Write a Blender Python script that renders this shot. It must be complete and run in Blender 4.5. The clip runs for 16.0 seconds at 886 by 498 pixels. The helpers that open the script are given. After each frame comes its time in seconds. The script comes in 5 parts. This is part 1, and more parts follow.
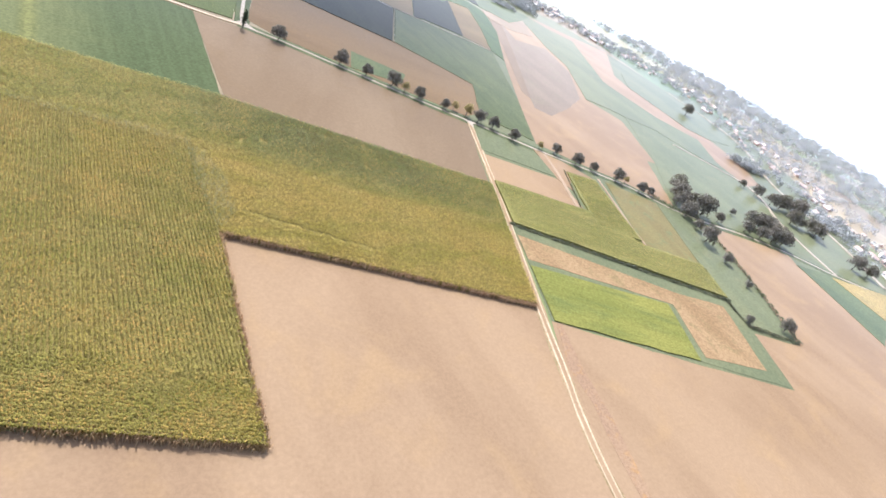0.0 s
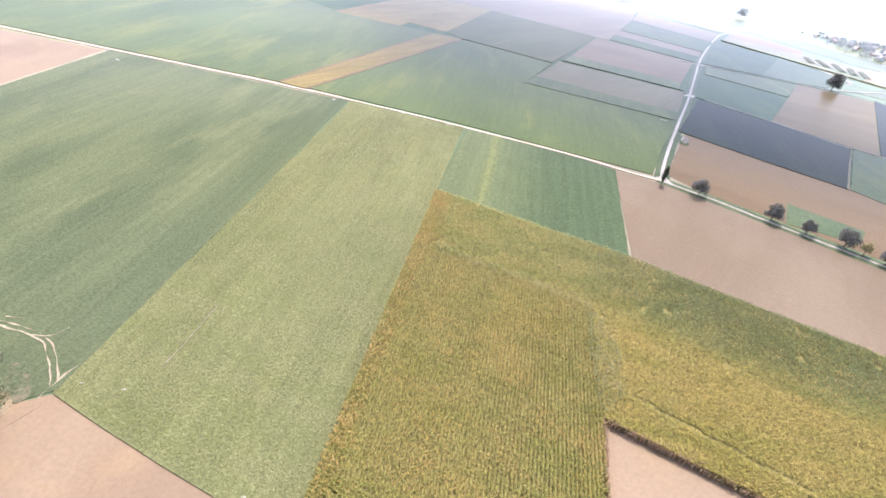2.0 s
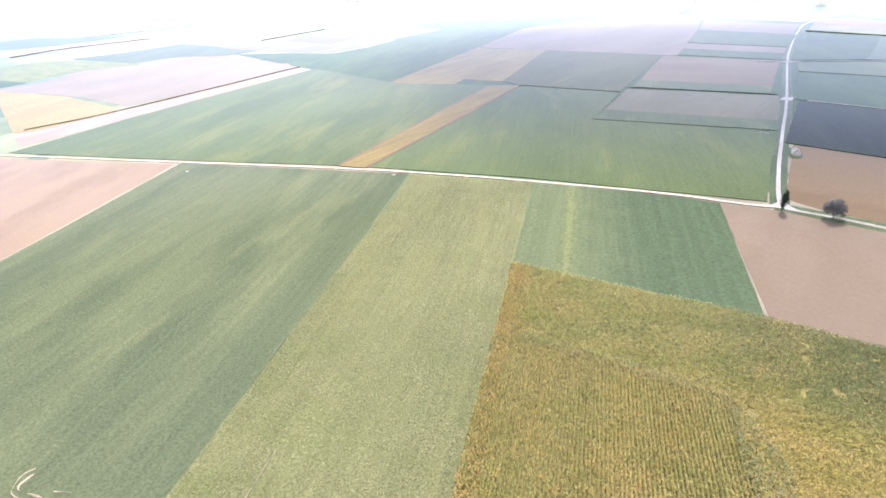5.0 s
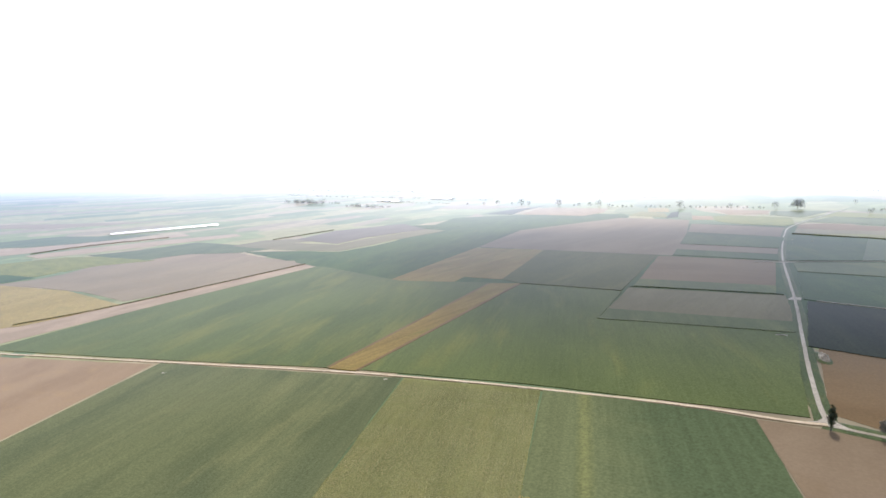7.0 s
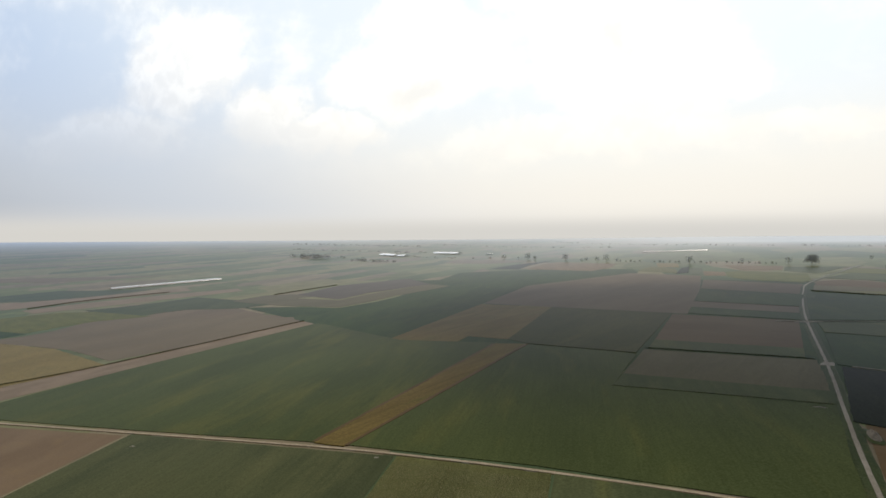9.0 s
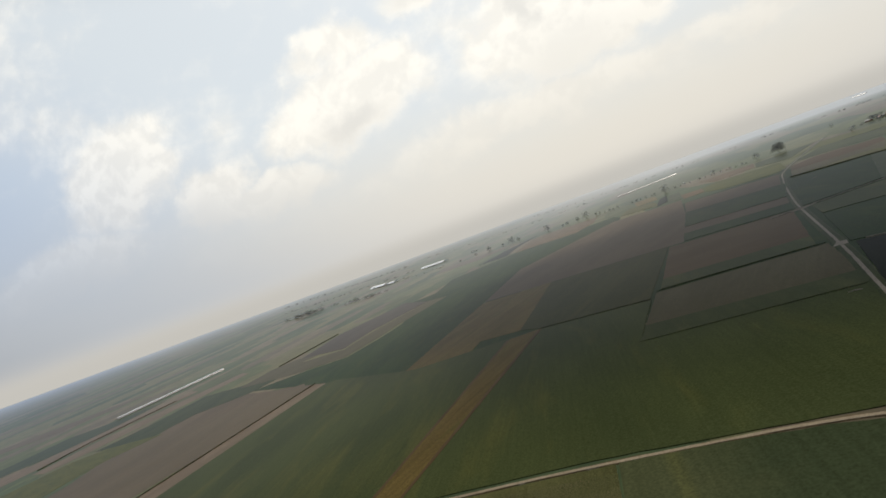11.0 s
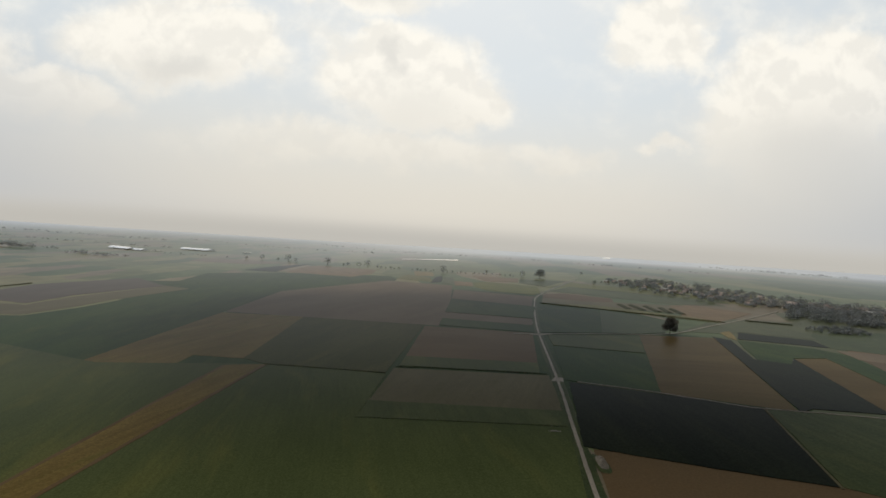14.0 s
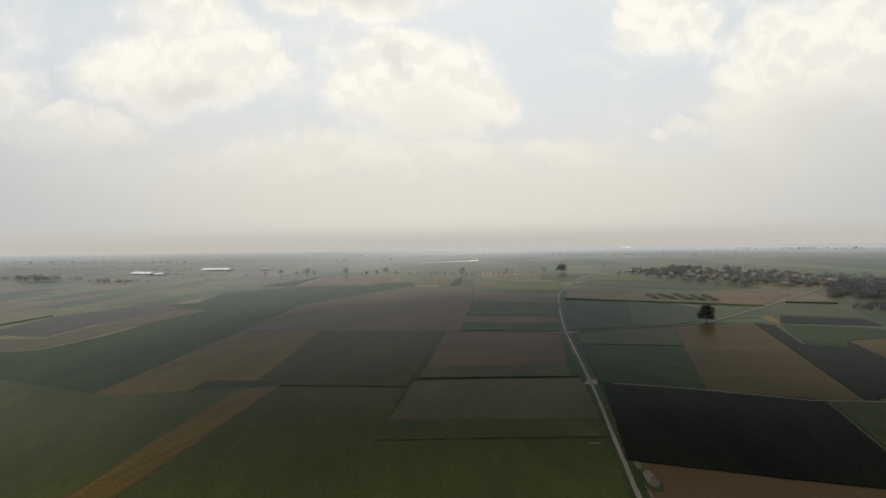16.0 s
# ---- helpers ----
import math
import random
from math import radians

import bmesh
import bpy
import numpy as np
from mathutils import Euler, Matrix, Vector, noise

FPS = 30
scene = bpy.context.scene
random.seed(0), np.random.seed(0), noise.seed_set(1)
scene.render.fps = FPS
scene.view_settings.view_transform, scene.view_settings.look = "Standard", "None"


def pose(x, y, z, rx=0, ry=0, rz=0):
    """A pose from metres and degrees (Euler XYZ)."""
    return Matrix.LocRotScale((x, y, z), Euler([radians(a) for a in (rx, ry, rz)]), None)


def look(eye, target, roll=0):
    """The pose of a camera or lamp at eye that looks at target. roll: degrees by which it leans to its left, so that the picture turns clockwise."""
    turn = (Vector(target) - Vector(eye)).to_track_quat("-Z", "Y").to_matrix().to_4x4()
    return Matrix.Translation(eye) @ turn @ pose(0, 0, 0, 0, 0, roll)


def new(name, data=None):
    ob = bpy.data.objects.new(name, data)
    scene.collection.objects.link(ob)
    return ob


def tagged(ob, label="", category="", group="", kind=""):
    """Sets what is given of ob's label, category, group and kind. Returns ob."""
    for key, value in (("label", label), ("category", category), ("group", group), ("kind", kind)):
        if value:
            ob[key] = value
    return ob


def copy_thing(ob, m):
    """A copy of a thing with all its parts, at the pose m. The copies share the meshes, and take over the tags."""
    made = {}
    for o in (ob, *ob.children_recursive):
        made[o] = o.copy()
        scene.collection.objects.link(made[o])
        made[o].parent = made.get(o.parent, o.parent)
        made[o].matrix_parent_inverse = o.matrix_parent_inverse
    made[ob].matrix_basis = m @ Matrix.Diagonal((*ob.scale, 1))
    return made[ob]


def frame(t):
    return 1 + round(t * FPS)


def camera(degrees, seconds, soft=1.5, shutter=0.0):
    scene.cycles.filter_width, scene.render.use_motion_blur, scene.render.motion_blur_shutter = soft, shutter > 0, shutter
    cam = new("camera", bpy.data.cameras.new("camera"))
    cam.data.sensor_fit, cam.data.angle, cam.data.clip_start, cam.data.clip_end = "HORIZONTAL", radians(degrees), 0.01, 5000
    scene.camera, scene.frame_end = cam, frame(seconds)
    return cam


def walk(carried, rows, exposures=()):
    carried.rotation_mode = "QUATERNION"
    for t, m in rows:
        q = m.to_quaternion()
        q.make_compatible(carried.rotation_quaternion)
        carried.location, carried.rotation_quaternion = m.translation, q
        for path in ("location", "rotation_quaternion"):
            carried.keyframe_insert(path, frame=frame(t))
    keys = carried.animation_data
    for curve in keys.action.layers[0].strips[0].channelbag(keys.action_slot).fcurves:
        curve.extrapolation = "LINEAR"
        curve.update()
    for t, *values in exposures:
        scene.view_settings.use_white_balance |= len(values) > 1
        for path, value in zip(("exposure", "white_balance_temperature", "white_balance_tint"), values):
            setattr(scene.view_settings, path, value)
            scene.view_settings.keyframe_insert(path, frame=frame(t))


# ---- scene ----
cam = camera(79.55, 16.0, soft=1.7)
PATH = [
    (0, (-1.086, -147.367, 75.941), (0.068, -146.058, 74.965), 30.3),
    (0.5, (-0.374, -143.176, 76.233), (0.582, -141.716, 75.256), 30.2),
    (1, (0.127, -138.852, 76.428), (0.816, -137.246, 75.453), 30.1),
    (1.5, (-0.069, -133.929, 76.782), (0.286, -132.225, 75.798), 28.7),
    (2, (-0.86, -129.583, 77.086), (-1.101, -127.905, 76.025), 12.8),
    (2.5, (-1.572, -125.573, 77.794), (-2.044, -123.956, 76.717), 2.9),
    (3, (-2.209, -122.071, 77.786), (-2.735, -120.467, 76.714), -0.2),
    (3.2, (-2.434, -120.42, 77.825), (-2.979, -118.823, 76.752), -0.6),
    (5.3, (-4.687, -104.401, 75.928), (-5.289, -102.701, 75.062), -0.71),
    (5.5, (-4.950, -102.772, 75.783), (-5.565, -101.028, 75.021), -0.65),
    (6, (-5.729, -98.458, 75.515), (-6.367, -96.645, 74.959), -0.57),
    (6.5, (-6.614, -93.977, 75.332), (-7.266, -92.131, 74.925), -0.57),
    (7, (-7.562, -89.434, 75.215), (-8.223, -87.566, 74.945), -0.50),
    (7.5, (-8.478, -84.901, 75.152), (-9.144, -83.034, 74.888), -0.45),
    (8, (-9.313, -80.390, 75.135), (-9.990, -78.514, 74.982), -0.40),
    (8.5, (-10.068, -75.948, 75.165), (-10.751, -74.070, 75.066), -0.27),
    (8.7, (-10.326, -74.220, 75.203), (-11.012, -72.342, 75.135), -0.24),
    (10.8, (-12.427, -56.627, 75.851), (-13.082, -54.738, 75.806), -12.31),
    (11, (-12.477, -54.900, 75.933), (-13.106, -53.002, 75.892), -20.21),
    (11.5, (-12.225, -50.444, 76.190), (-12.574, -48.475, 76.165), -27.82),
    (12, (-11.669, -45.949, 76.443), (-11.685, -43.949, 76.416), -14.75),
    (12.5, (-10.906, -41.497, 76.629), (-10.786, -39.501, 76.599), -5.28),
    (13, (-9.972, -37.064, 76.740), (-9.796, -35.072, 76.711), -1.49),
    (13.5, (-8.904, -32.626, 76.781), (-8.767, -30.631, 76.749), -0.71),
    (14, (-7.786, -28.144, 76.768), (-7.625, -26.150, 76.733), 3.59),
    (14.5, (-6.694, -23.578, 76.722), (-6.527, -21.585, 76.687), 3.05),
    (15, (-5.645, -18.930, 76.672), (-5.487, -16.937, 76.637), 0.53),
    (15.5, (-4.630, -14.197, 76.634), (-4.482, -12.202, 76.602), -0.43),
    (16, (-3.635, -9.422, 76.609), (-3.544, -7.424, 76.580), -0.83),
]
walk(cam, [(t, look(eye, target, roll)) for t, eye, target, roll in PATH],
     exposures=[(0, 2.85, 5880, 18), (3, 3.12, 5480, 24), (5.5, 3.05, 5520, 21), (6.0, 2.84, 5700, 18), (7, 2.04, 6000, 14), (8, 1.04, 6300, 10), (8.5, 0.64, 6450, 9), (11, 0.10, 6700, 8), (12, 0.03, 6700, 8), (12.5, 0.0, 6750, 8), (16, 0.0, 6750, 8)])

# ---- light ----
SUN_EL, SUN_AZ = radians(50), radians(4)
TO_SUN = Vector((math.sin(SUN_AZ) * math.cos(SUN_EL), math.cos(SUN_AZ) * math.cos(SUN_EL), math.sin(SUN_EL)))


class Nodes:
    """A small helper to write node trees in lines."""

    def __init__(self, tree):
        self.tree = tree
        tree.nodes.clear()

    def add(self, kind, inputs=()):
        n = self.tree.nodes.new(kind)
        for k, v in dict(inputs).items():
            self.put(n.inputs[k], v)
        return n

    def put(self, socket, v):
        if isinstance(v, bpy.types.NodeSocket):
            self.tree.links.new(v, socket)
        elif v is not None:
            socket.default_value = v

    def math(self, op, a, b=None, c=None, clamp=False):
        n = self.add("ShaderNodeMath")
        n.operation, n.use_clamp = op, clamp
        for s, v in zip(n.inputs, (a, b, c)):
            self.put(s, v)
        return n.outputs[0]

    def vec(self, op, a, b=None):
        n = self.add("ShaderNodeVectorMath")
        n.operation = op
        self.put(n.inputs[0], a)
        self.put(n.inputs[1], b)
        return n.outputs["Value"] if op in ("DOT_PRODUCT", "LENGTH") else n.outputs[0]

    def noise(self, vector, scale, detail=4.0, rough=0.55, distort=0.0):
        return self.add("ShaderNodeTexNoise", {"Vector": vector, "Scale": scale, "Detail": detail, "Roughness": rough, "Distortion": distort}).outputs["Fac"]

    def span(self, v, a, b, c=0.0, d=1.0, smooth=True):
        n = self.add("ShaderNodeMapRange")
        n.interpolation_type = "SMOOTHSTEP" if smooth else "LINEAR"
        for s, x in zip(n.inputs, (v, a, b, c, d)):
            self.put(s, x)
        return n.outputs[0]

    def mix(self, fac, a, b, blend="MIX"):
        n = self.add("ShaderNodeMix")
        n.data_type, n.blend_type = "RGBA", blend
        for key, v in ((0, fac), (6, a), (7, b)):
            self.put(n.inputs[key], (*v, 1) if isinstance(v, tuple) and len(v) == 3 else v)
        return n.outputs[2]


world = bpy.data.worlds.new("hazy_sky")
scene.world = world
world.use_nodes = True
w = Nodes(world.node_tree)
ray = w.add("ShaderNodeTexCoord").outputs["Generated"]
up = w.add("ShaderNodeSeparateXYZ", {0: ray}).outputs[2]
sky = w.add("ShaderNodeTexSky")
sky.sky_type, sky.sun_disc, sky.sun_elevation, sky.sun_rotation, sky.dust_density = "NISHITA", False, SUN_EL, SUN_AZ, 3.0
clear = w.mix(1.0, sky.outputs[0], (0.085, 0.085, 0.085), "MULTIPLY")
clear = w.mix(0.82, clear, (0.72, 0.78, 0.835))
# cumulus heaps: each a soft oval at an azimuth and height over the horizon, its edge broken up by noise
axes = w.add("ShaderNodeSeparateXYZ", {0: ray}).outputs
front = w.math("MAXIMUM", axes[1], 0.15)
flat = w.add("ShaderNodeCombineXYZ", {0: w.math("DIVIDE", axes[0], front), 1: w.math("DIVIDE", axes[2], front)}).outputs[0]
stir = w.vec("SUBTRACT", w.add("ShaderNodeTexNoise", {"Vector": flat, "Scale": 7.0, "Detail": 7.0, "Roughness": 0.62}).outputs["Color"], (0.5, 0.5, 0.5))
sway = w.vec("SUBTRACT", w.add("ShaderNodeTexNoise", {"Vector": flat, "Scale": 2.6, "Detail": 3.0}).outputs["Color"], (0.5, 0.5, 0.5))
bent = w.vec("ADD", w.vec("ADD", flat, w.vec("MULTIPLY", stir, (0.20, 0.13, 0.0))), w.vec("MULTIPLY", sway, (0.14, 0.08, 0.0)))


def ovals(some, soft):
    """How deep a direction lies in the nearest of some ovals (azimuth, height, half width, half height, weight)."""
    most = None
    for x, z, wide, high, weight in some:
        off = w.vec("MULTIPLY", w.vec("SUBTRACT", bent, (x, z, 0.0)), (1 / wide, 1 / high, 0.0))
        deep = w.math("MULTIPLY", w.span(w.vec("LENGTH", off), 1.0 + soft, 1.0 - soft), weight)
        most = deep if most is None else w.math("MAXIMUM", most, deep)
    return most


HEAPS = ((0.01, 0.30, 0.15, 0.075, 1.0), (-0.045, 0.335, 0.055, 0.055, 1.0), (0.09, 0.27, 0.09, 0.05, 0.9), (-0.42, 0.32, 0.17, 0.07, 1.0), (-0.33, 0.34, 0.08, 0.06, 0.9),
         (-0.43, 0.43, 0.10, 0.05, 0.8), (-0.78, 0.27, 0.10, 0.06, 0.9), (-0.63, 0.22, 0.13, 0.04, 0.8), (-0.10, 0.47, 0.16, 0.045, 1.0), (0.46, 0.41, 0.09, 0.07, 1.0),
         (0.73, 0.31, 0.15, 0.11, 1.0), (0.86, 0.36, 0.10, 0.10, 1.0), (0.78, 0.21, 0.18, 0.10, 0.9), (0.28, 0.175, 0.10, 0.028, 0.7), (0.49, 0.20, 0.05, 0.016, 0.6),
         (-0.10, 0.16, 0.30, 0.035, 0.6), (-1.05, 0.40, 0.16, 0.10, 0.9), (-1.30, 0.25, 0.22, 0.07, 0.8), (1.25, 0.30, 0.20, 0.10, 0.9))
BASES = ((-0.40, 0.285, 0.09, 0.032, 1.0), (-0.045, 0.325, 0.03, 0.035, 0.9), (0.00, 0.24, 0.10, 0.04, 0.5), (-0.10, 0.475, 0.14, 0.035, 1.0), (0.80, 0.20, 0.18, 0.10, 0.9),
         (0.72, 0.27, 0.06, 0.03, 0.6), (-0.60, 0.17, 0.16, 0.04, 0.5), (-0.83, 0.20, 0.10, 0.06, 0.6), (-1.30, 0.20, 0.22, 0.05, 0.7))
lobes, bases = ovals(HEAPS, 0.60), ovals(BASES, 0.75)
billow = w.noise(flat, 12.0, 6.0, 0.52, 0.2)
wisps = w.noise(w.vec("MULTIPLY", ray, (1.0, 1.0, 2.4)), 3.2, 6.0, 0.6)
ahead = w.span(axes[1], 0.2, 0.6)
spread = w.math("MULTIPLY_ADD", w.math("SUBTRACT", 1.0, ahead), 0.45, w.math("MULTIPLY", lobes, 0.80))
heap = w.math("ADD", spread, w.math("MULTIPLY_ADD", billow, 0.6, -0.30))
heap = w.math("ADD", heap, w.math("MULTIPLY_ADD", wisps, 1.3, -0.52))
cover = w.math("MULTIPLY", w.span(heap, 0.02, 0.70), w.span(up, 0.05, 0.24, 0.45, 0.95))
puff = w.noise(w.vec("ADD", flat, (0.0, -0.025, 0.0)), 12.0, 6.0, 0.52, 0.2)
lit = w.span(w.math("SUBTRACT", billow, puff), -0.10, 0.10, 0.0, 0.45)
shade = w.math("MAXIMUM", w.math("SUBTRACT", 0.45, lit), w.math("MULTIPLY", bases, 0.95))
cloud = w.mix(shade, (0.985, 0.955, 0.90), (0.74, 0.73, 0.71))
toward = w.math("MAXIMUM", w.vec("DOT_PRODUCT", ray, tuple(TO_SUN)), 0.0)
glow = w.math("MULTIPLY", w.math("POWER", toward, 10.0), 0.05)
air = w.mix(cover, clear, cloud)
aloft = w.mix(0.5, w.mix(1.0, sky.outputs[0], (0.018, 0.018, 0.018), "MULTIPLY"), (0.13, 0.125, 0.115))
air = w.mix(w.span(up, 0.48, 0.72), air, aloft)
air = w.mix(w.span(up, 0.02, 0.31, 1.0, 0.0), air, (0.75, 0.71, 0.645))
air = w.mix(w.span(toward, 0.48, 0.0), air, w.mix(1.0, air, (0.30, 0.32, 0.36), "MULTIPLY"))
side = w.span(toward, 0.74, 0.42)
air = w.mix(side, air, w.mix(1.0, air, (0.64, 0.715, 0.86), "MULTIPLY"))
air = w.mix(glow, air, (1.15, 1.10, 1.0), "ADD")
air = w.mix(w.span(up, -0.02, 0.055, 1.0, 0.0), air, (0.60, 0.575, 0.54))
air = w.mix(w.span(up, -0.004, 0.032, 1.0, 0.0), air, (0.52, 0.505, 0.48))
back = w.add("ShaderNodeBackground", {"Color": air, "Strength": 1.0})
w.tree.links.new(back.outputs[0], w.add("ShaderNodeOutputWorld").inputs[0])

sun = new("sun", bpy.data.lights.new("sun", "SUN"))
sun.data.energy, sun.data.angle, sun.data.color = 1.44, radians(2.2), (1.0, 0.92, 0.80)
sun.matrix_world = look(TO_SUN * 500, (0, 0, 0))

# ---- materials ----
# strength of the sky gloss that mimics haze over open ground
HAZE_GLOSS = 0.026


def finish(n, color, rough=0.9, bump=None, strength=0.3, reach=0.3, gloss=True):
    """Dull body; on open ground also a grazing gloss that stands in for haze."""
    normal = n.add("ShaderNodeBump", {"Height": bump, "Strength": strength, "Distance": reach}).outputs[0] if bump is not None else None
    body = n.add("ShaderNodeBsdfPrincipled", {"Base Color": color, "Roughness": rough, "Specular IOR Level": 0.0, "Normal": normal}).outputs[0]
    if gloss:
        # whitish gloss grows at flat view angles, as haze does with distance
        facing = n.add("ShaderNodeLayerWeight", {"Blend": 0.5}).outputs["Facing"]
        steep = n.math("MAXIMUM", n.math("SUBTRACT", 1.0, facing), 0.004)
        depth = n.math("POWER", n.math("DIVIDE", HAZE_GLOSS, steep), 1.4)
        share = n.math("MINIMUM", n.math("SUBTRACT", 1.0, n.math("EXPONENT", n.math("MULTIPLY", depth, -1.0))), 0.88)
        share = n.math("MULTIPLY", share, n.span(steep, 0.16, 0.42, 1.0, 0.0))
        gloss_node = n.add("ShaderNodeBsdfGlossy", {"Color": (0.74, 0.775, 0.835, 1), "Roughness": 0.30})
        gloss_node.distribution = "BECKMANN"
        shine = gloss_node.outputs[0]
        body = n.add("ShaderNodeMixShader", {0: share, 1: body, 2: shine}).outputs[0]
    n.tree.links.new(body, n.add("ShaderNodeOutputMaterial").inputs[0])


def begin(name):
    m = bpy.data.materials.new(name)
    m.use_nodes = True
    n = Nodes(m.node_tree)
    return m, n, n.add("ShaderNodeTexCoord").outputs["Object"]


def land(name, dark, light, tint, big=28.0, fine=0.9, rows=0.0, angle=0.0, row_depth=0.25, strength=0.5, reach=0.25, blotch=0.6, grit=0.75, edge=None):
    """Field surface: two tones in drifts, a third in patches, fine grain, and drill rows of the given spacing."""
    m, n, at = begin(name)
    turned = n.add("ShaderNodeMapping", {"Vector": at, "Rotation": (0, 0, -radians(angle))}).outputs[0]
    drift = n.noise(n.vec("MULTIPLY", turned, (1.0, 0.35, 1.0)), 1 / big, 5.0, 0.6, 0.3)
    patch = n.noise(n.vec("MULTIPLY", turned, (1.0, 0.22, 1.0)) if rows else at, 2.7 / big, 6.0, 0.62, 0.25 if rows else 0.6)
    grain = n.noise(at, 1 / fine, 5.0, 0.7)
    color = n.mix(n.span(drift, 0.36, 0.64), dark, light)
    color = n.mix(n.math("MULTIPLY", n.span(patch, 0.5, 0.72), blotch), color, tint)
    if edge:  # a darker pass beside the field's edge: where the line crosses y = 0, its slope, half width
        x, y, _ = n.add("ShaderNodeSeparateXYZ", {0: at}).outputs
        off = n.math("ABSOLUTE", n.math("SUBTRACT", n.math("MULTIPLY_ADD", y, edge[1], x), n.math("MULTIPLY_ADD", patch, 4.0, edge[0] - 2.0)))
        color = n.mix(n.span(off, edge[2] * 1.6, edge[2] * 0.3, 0.0, 0.75), color, dark)
    height = grain
    color = n.mix(grit, color, n.mix(n.span(grain, 0.25, 0.8), (0.45, 0.45, 0.45), (1.55, 1.55, 1.55)), "MULTIPLY")
    if rows:
        streak = n.noise(n.vec("MULTIPLY", turned, (1.0, 0.035, 1.0)), 1 / max(1.8 * rows, 1.5), 3.0, 0.6)
        wave = n.span(streak, 0.32, 0.68)
        color = n.mix(min(1.0, 1.3 * row_depth), color, n.mix(wave, (0.35, 0.35, 0.35), (1.5, 1.5, 1.5)), "MULTIPLY")
        height = n.math("ADD", grain, n.math("MULTIPLY", wave, 0.3))
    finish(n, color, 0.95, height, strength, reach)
    return m


SOIL = land("dry_pale_soil", (0.163, 0.114, 0.071), (0.203, 0.146, 0.092), (0.220, 0.153, 0.083), 40, 0.7, 0, 14, 0.03, 0.25, 0.08, 0.5, 0.18)
SOIL_RED = land("harrowed_brown_soil", (0.108, 0.074, 0.040), (0.132, 0.092, 0.051), (0.142, 0.094, 0.047), 45, 0.8, 0, 70, 0.04, 0.25, 0.08, 0.5, 0.25)
SOIL_OLIVE = land("olive_brown_soil", (0.100, 0.071, 0.030), (0.124, 0.089, 0.038), (0.112, 0.086, 0.034), 40, 0.8, 1.5, 70, 0.06, 0.25, 0.08, 0.6, 0.3)
SOIL_GREY = land("grey_brown_soil", (0.122, 0.091, 0.060), (0.147, 0.112, 0.075), (0.13, 0.095, 0.057), 45, 1.0, 0, -20, 0.04, 0.25, 0.08, 0.5, 0.16)
STUBBLE = land("tan_stubble", (0.160, 0.110, 0.060), (0.205, 0.145, 0.082), (0.14, 0.115, 0.058), 14, 0.8, 0, 14, 0.05, 0.3, 0.1, 0.7, 0.5)
STUBBLE_OLD = land("weathered_olive_stubble", (0.136, 0.098, 0.034), (0.166, 0.121, 0.042), (0.106, 0.099, 0.029), 25, 1.0, 1.5, -20, 0.12, 0.3, 0.1, 0.9, 0.5)
LEAF_PALE = land("pale_green_leaf_crop", (0.106, 0.108, 0.045), (0.138, 0.138, 0.058), (0.152, 0.143, 0.057), 24, 0.55, 0.6, 5, 0.12, 0.8, 0.3)
# yellower tint patches also stand in for sunny patches on the crop
LEAF_MID = land("mid_green_crop", (0.064, 0.080, 0.033), (0.080, 0.097, 0.038), (0.122, 0.124, 0.040), 60, 0.7, 0.5, 6, 0.06, 0.5, 0.2, 0.6, 0.5)
LEAF_DEEP = land("deep_green_crop", (0.031, 0.056, 0.020), (0.044, 0.072, 0.023), (0.062, 0.080, 0.024), 30, 0.8, 3.2, 5, 0.06, 0.5, 0.2)
LEAF_DARK = land("very_dark_green_crop", (0.014, 0.018, 0.013), (0.019, 0.024, 0.015), (0.023, 0.028, 0.014), 35, 0.9, 1.0, 0, 0.10, 0.5, 0.2)
LEAF_BLUE = land("blue_green_pasture", (0.060, 0.080, 0.042), (0.078, 0.098, 0.048), (0.095, 0.108, 0.050), 30, 1.0, 0, 0, 0.1, 0.4, 0.15, 0.6, 0.4)
LEAF_LIME = land("lime_green_young_crop", (0.108, 0.118, 0.034), (0.142, 0.143, 0.042), (0.085, 0.102, 0.036), 14, 0.7, 0.8, 68, 0.08, 0.4, 0.2, 0.8, 0.5)
LEAF_GOLD = land("ripening_yellow_green_crop", (0.116, 0.116, 0.042), (0.150, 0.144, 0.052), (0.172, 0.146, 0.058), 12, 0.6, 1.1, 70, 0.12, 0.7, 0.25)
LEAF_NEAR = land("soft_green_crop", (0.064, 0.079, 0.037), (0.088, 0.102, 0.046), (0.106, 0.116, 0.052), 34, 0.6, 0.5, 6, 0.07, 0.5, 0.2, 0.7, 0.5)
LEAF_SOFT = land("soft_green_drilled_crop", (0.066, 0.077, 0.040), (0.093, 0.102, 0.050), (0.112, 0.116, 0.056), 34, 0.6, 0.5, 6, 0.07, 0.5, 0.2, 0.7, 0.5, (-84.5, 0.134, 6.5))
LEAF_TEAL = land("dull_green_drilled_crop", (0.054, 0.069, 0.033), (0.070, 0.086, 0.039), (0.088, 0.100, 0.042), 22, 0.8, 1.1, 5, 0.10, 0.4, 0.15, 0.6, 0.5)
OLIVE = land("olive_brown_regrowth", (0.052, 0.058, 0.019), (0.066, 0.071, 0.023), (0.082, 0.080, 0.026), 35, 0.9, 1.5, -20, 0.08, 0.4, 0.15)
# its grey takes in the haze over the eastern slope
MEADOW_GREY = land("grey_green_meadow", (0.088, 0.102, 0.060), (0.108, 0.120, 0.068), (0.120, 0.122, 0.068), 30, 1.0, 0, 0, 0.1, 0.4, 0.15, 0.6, 0.35)
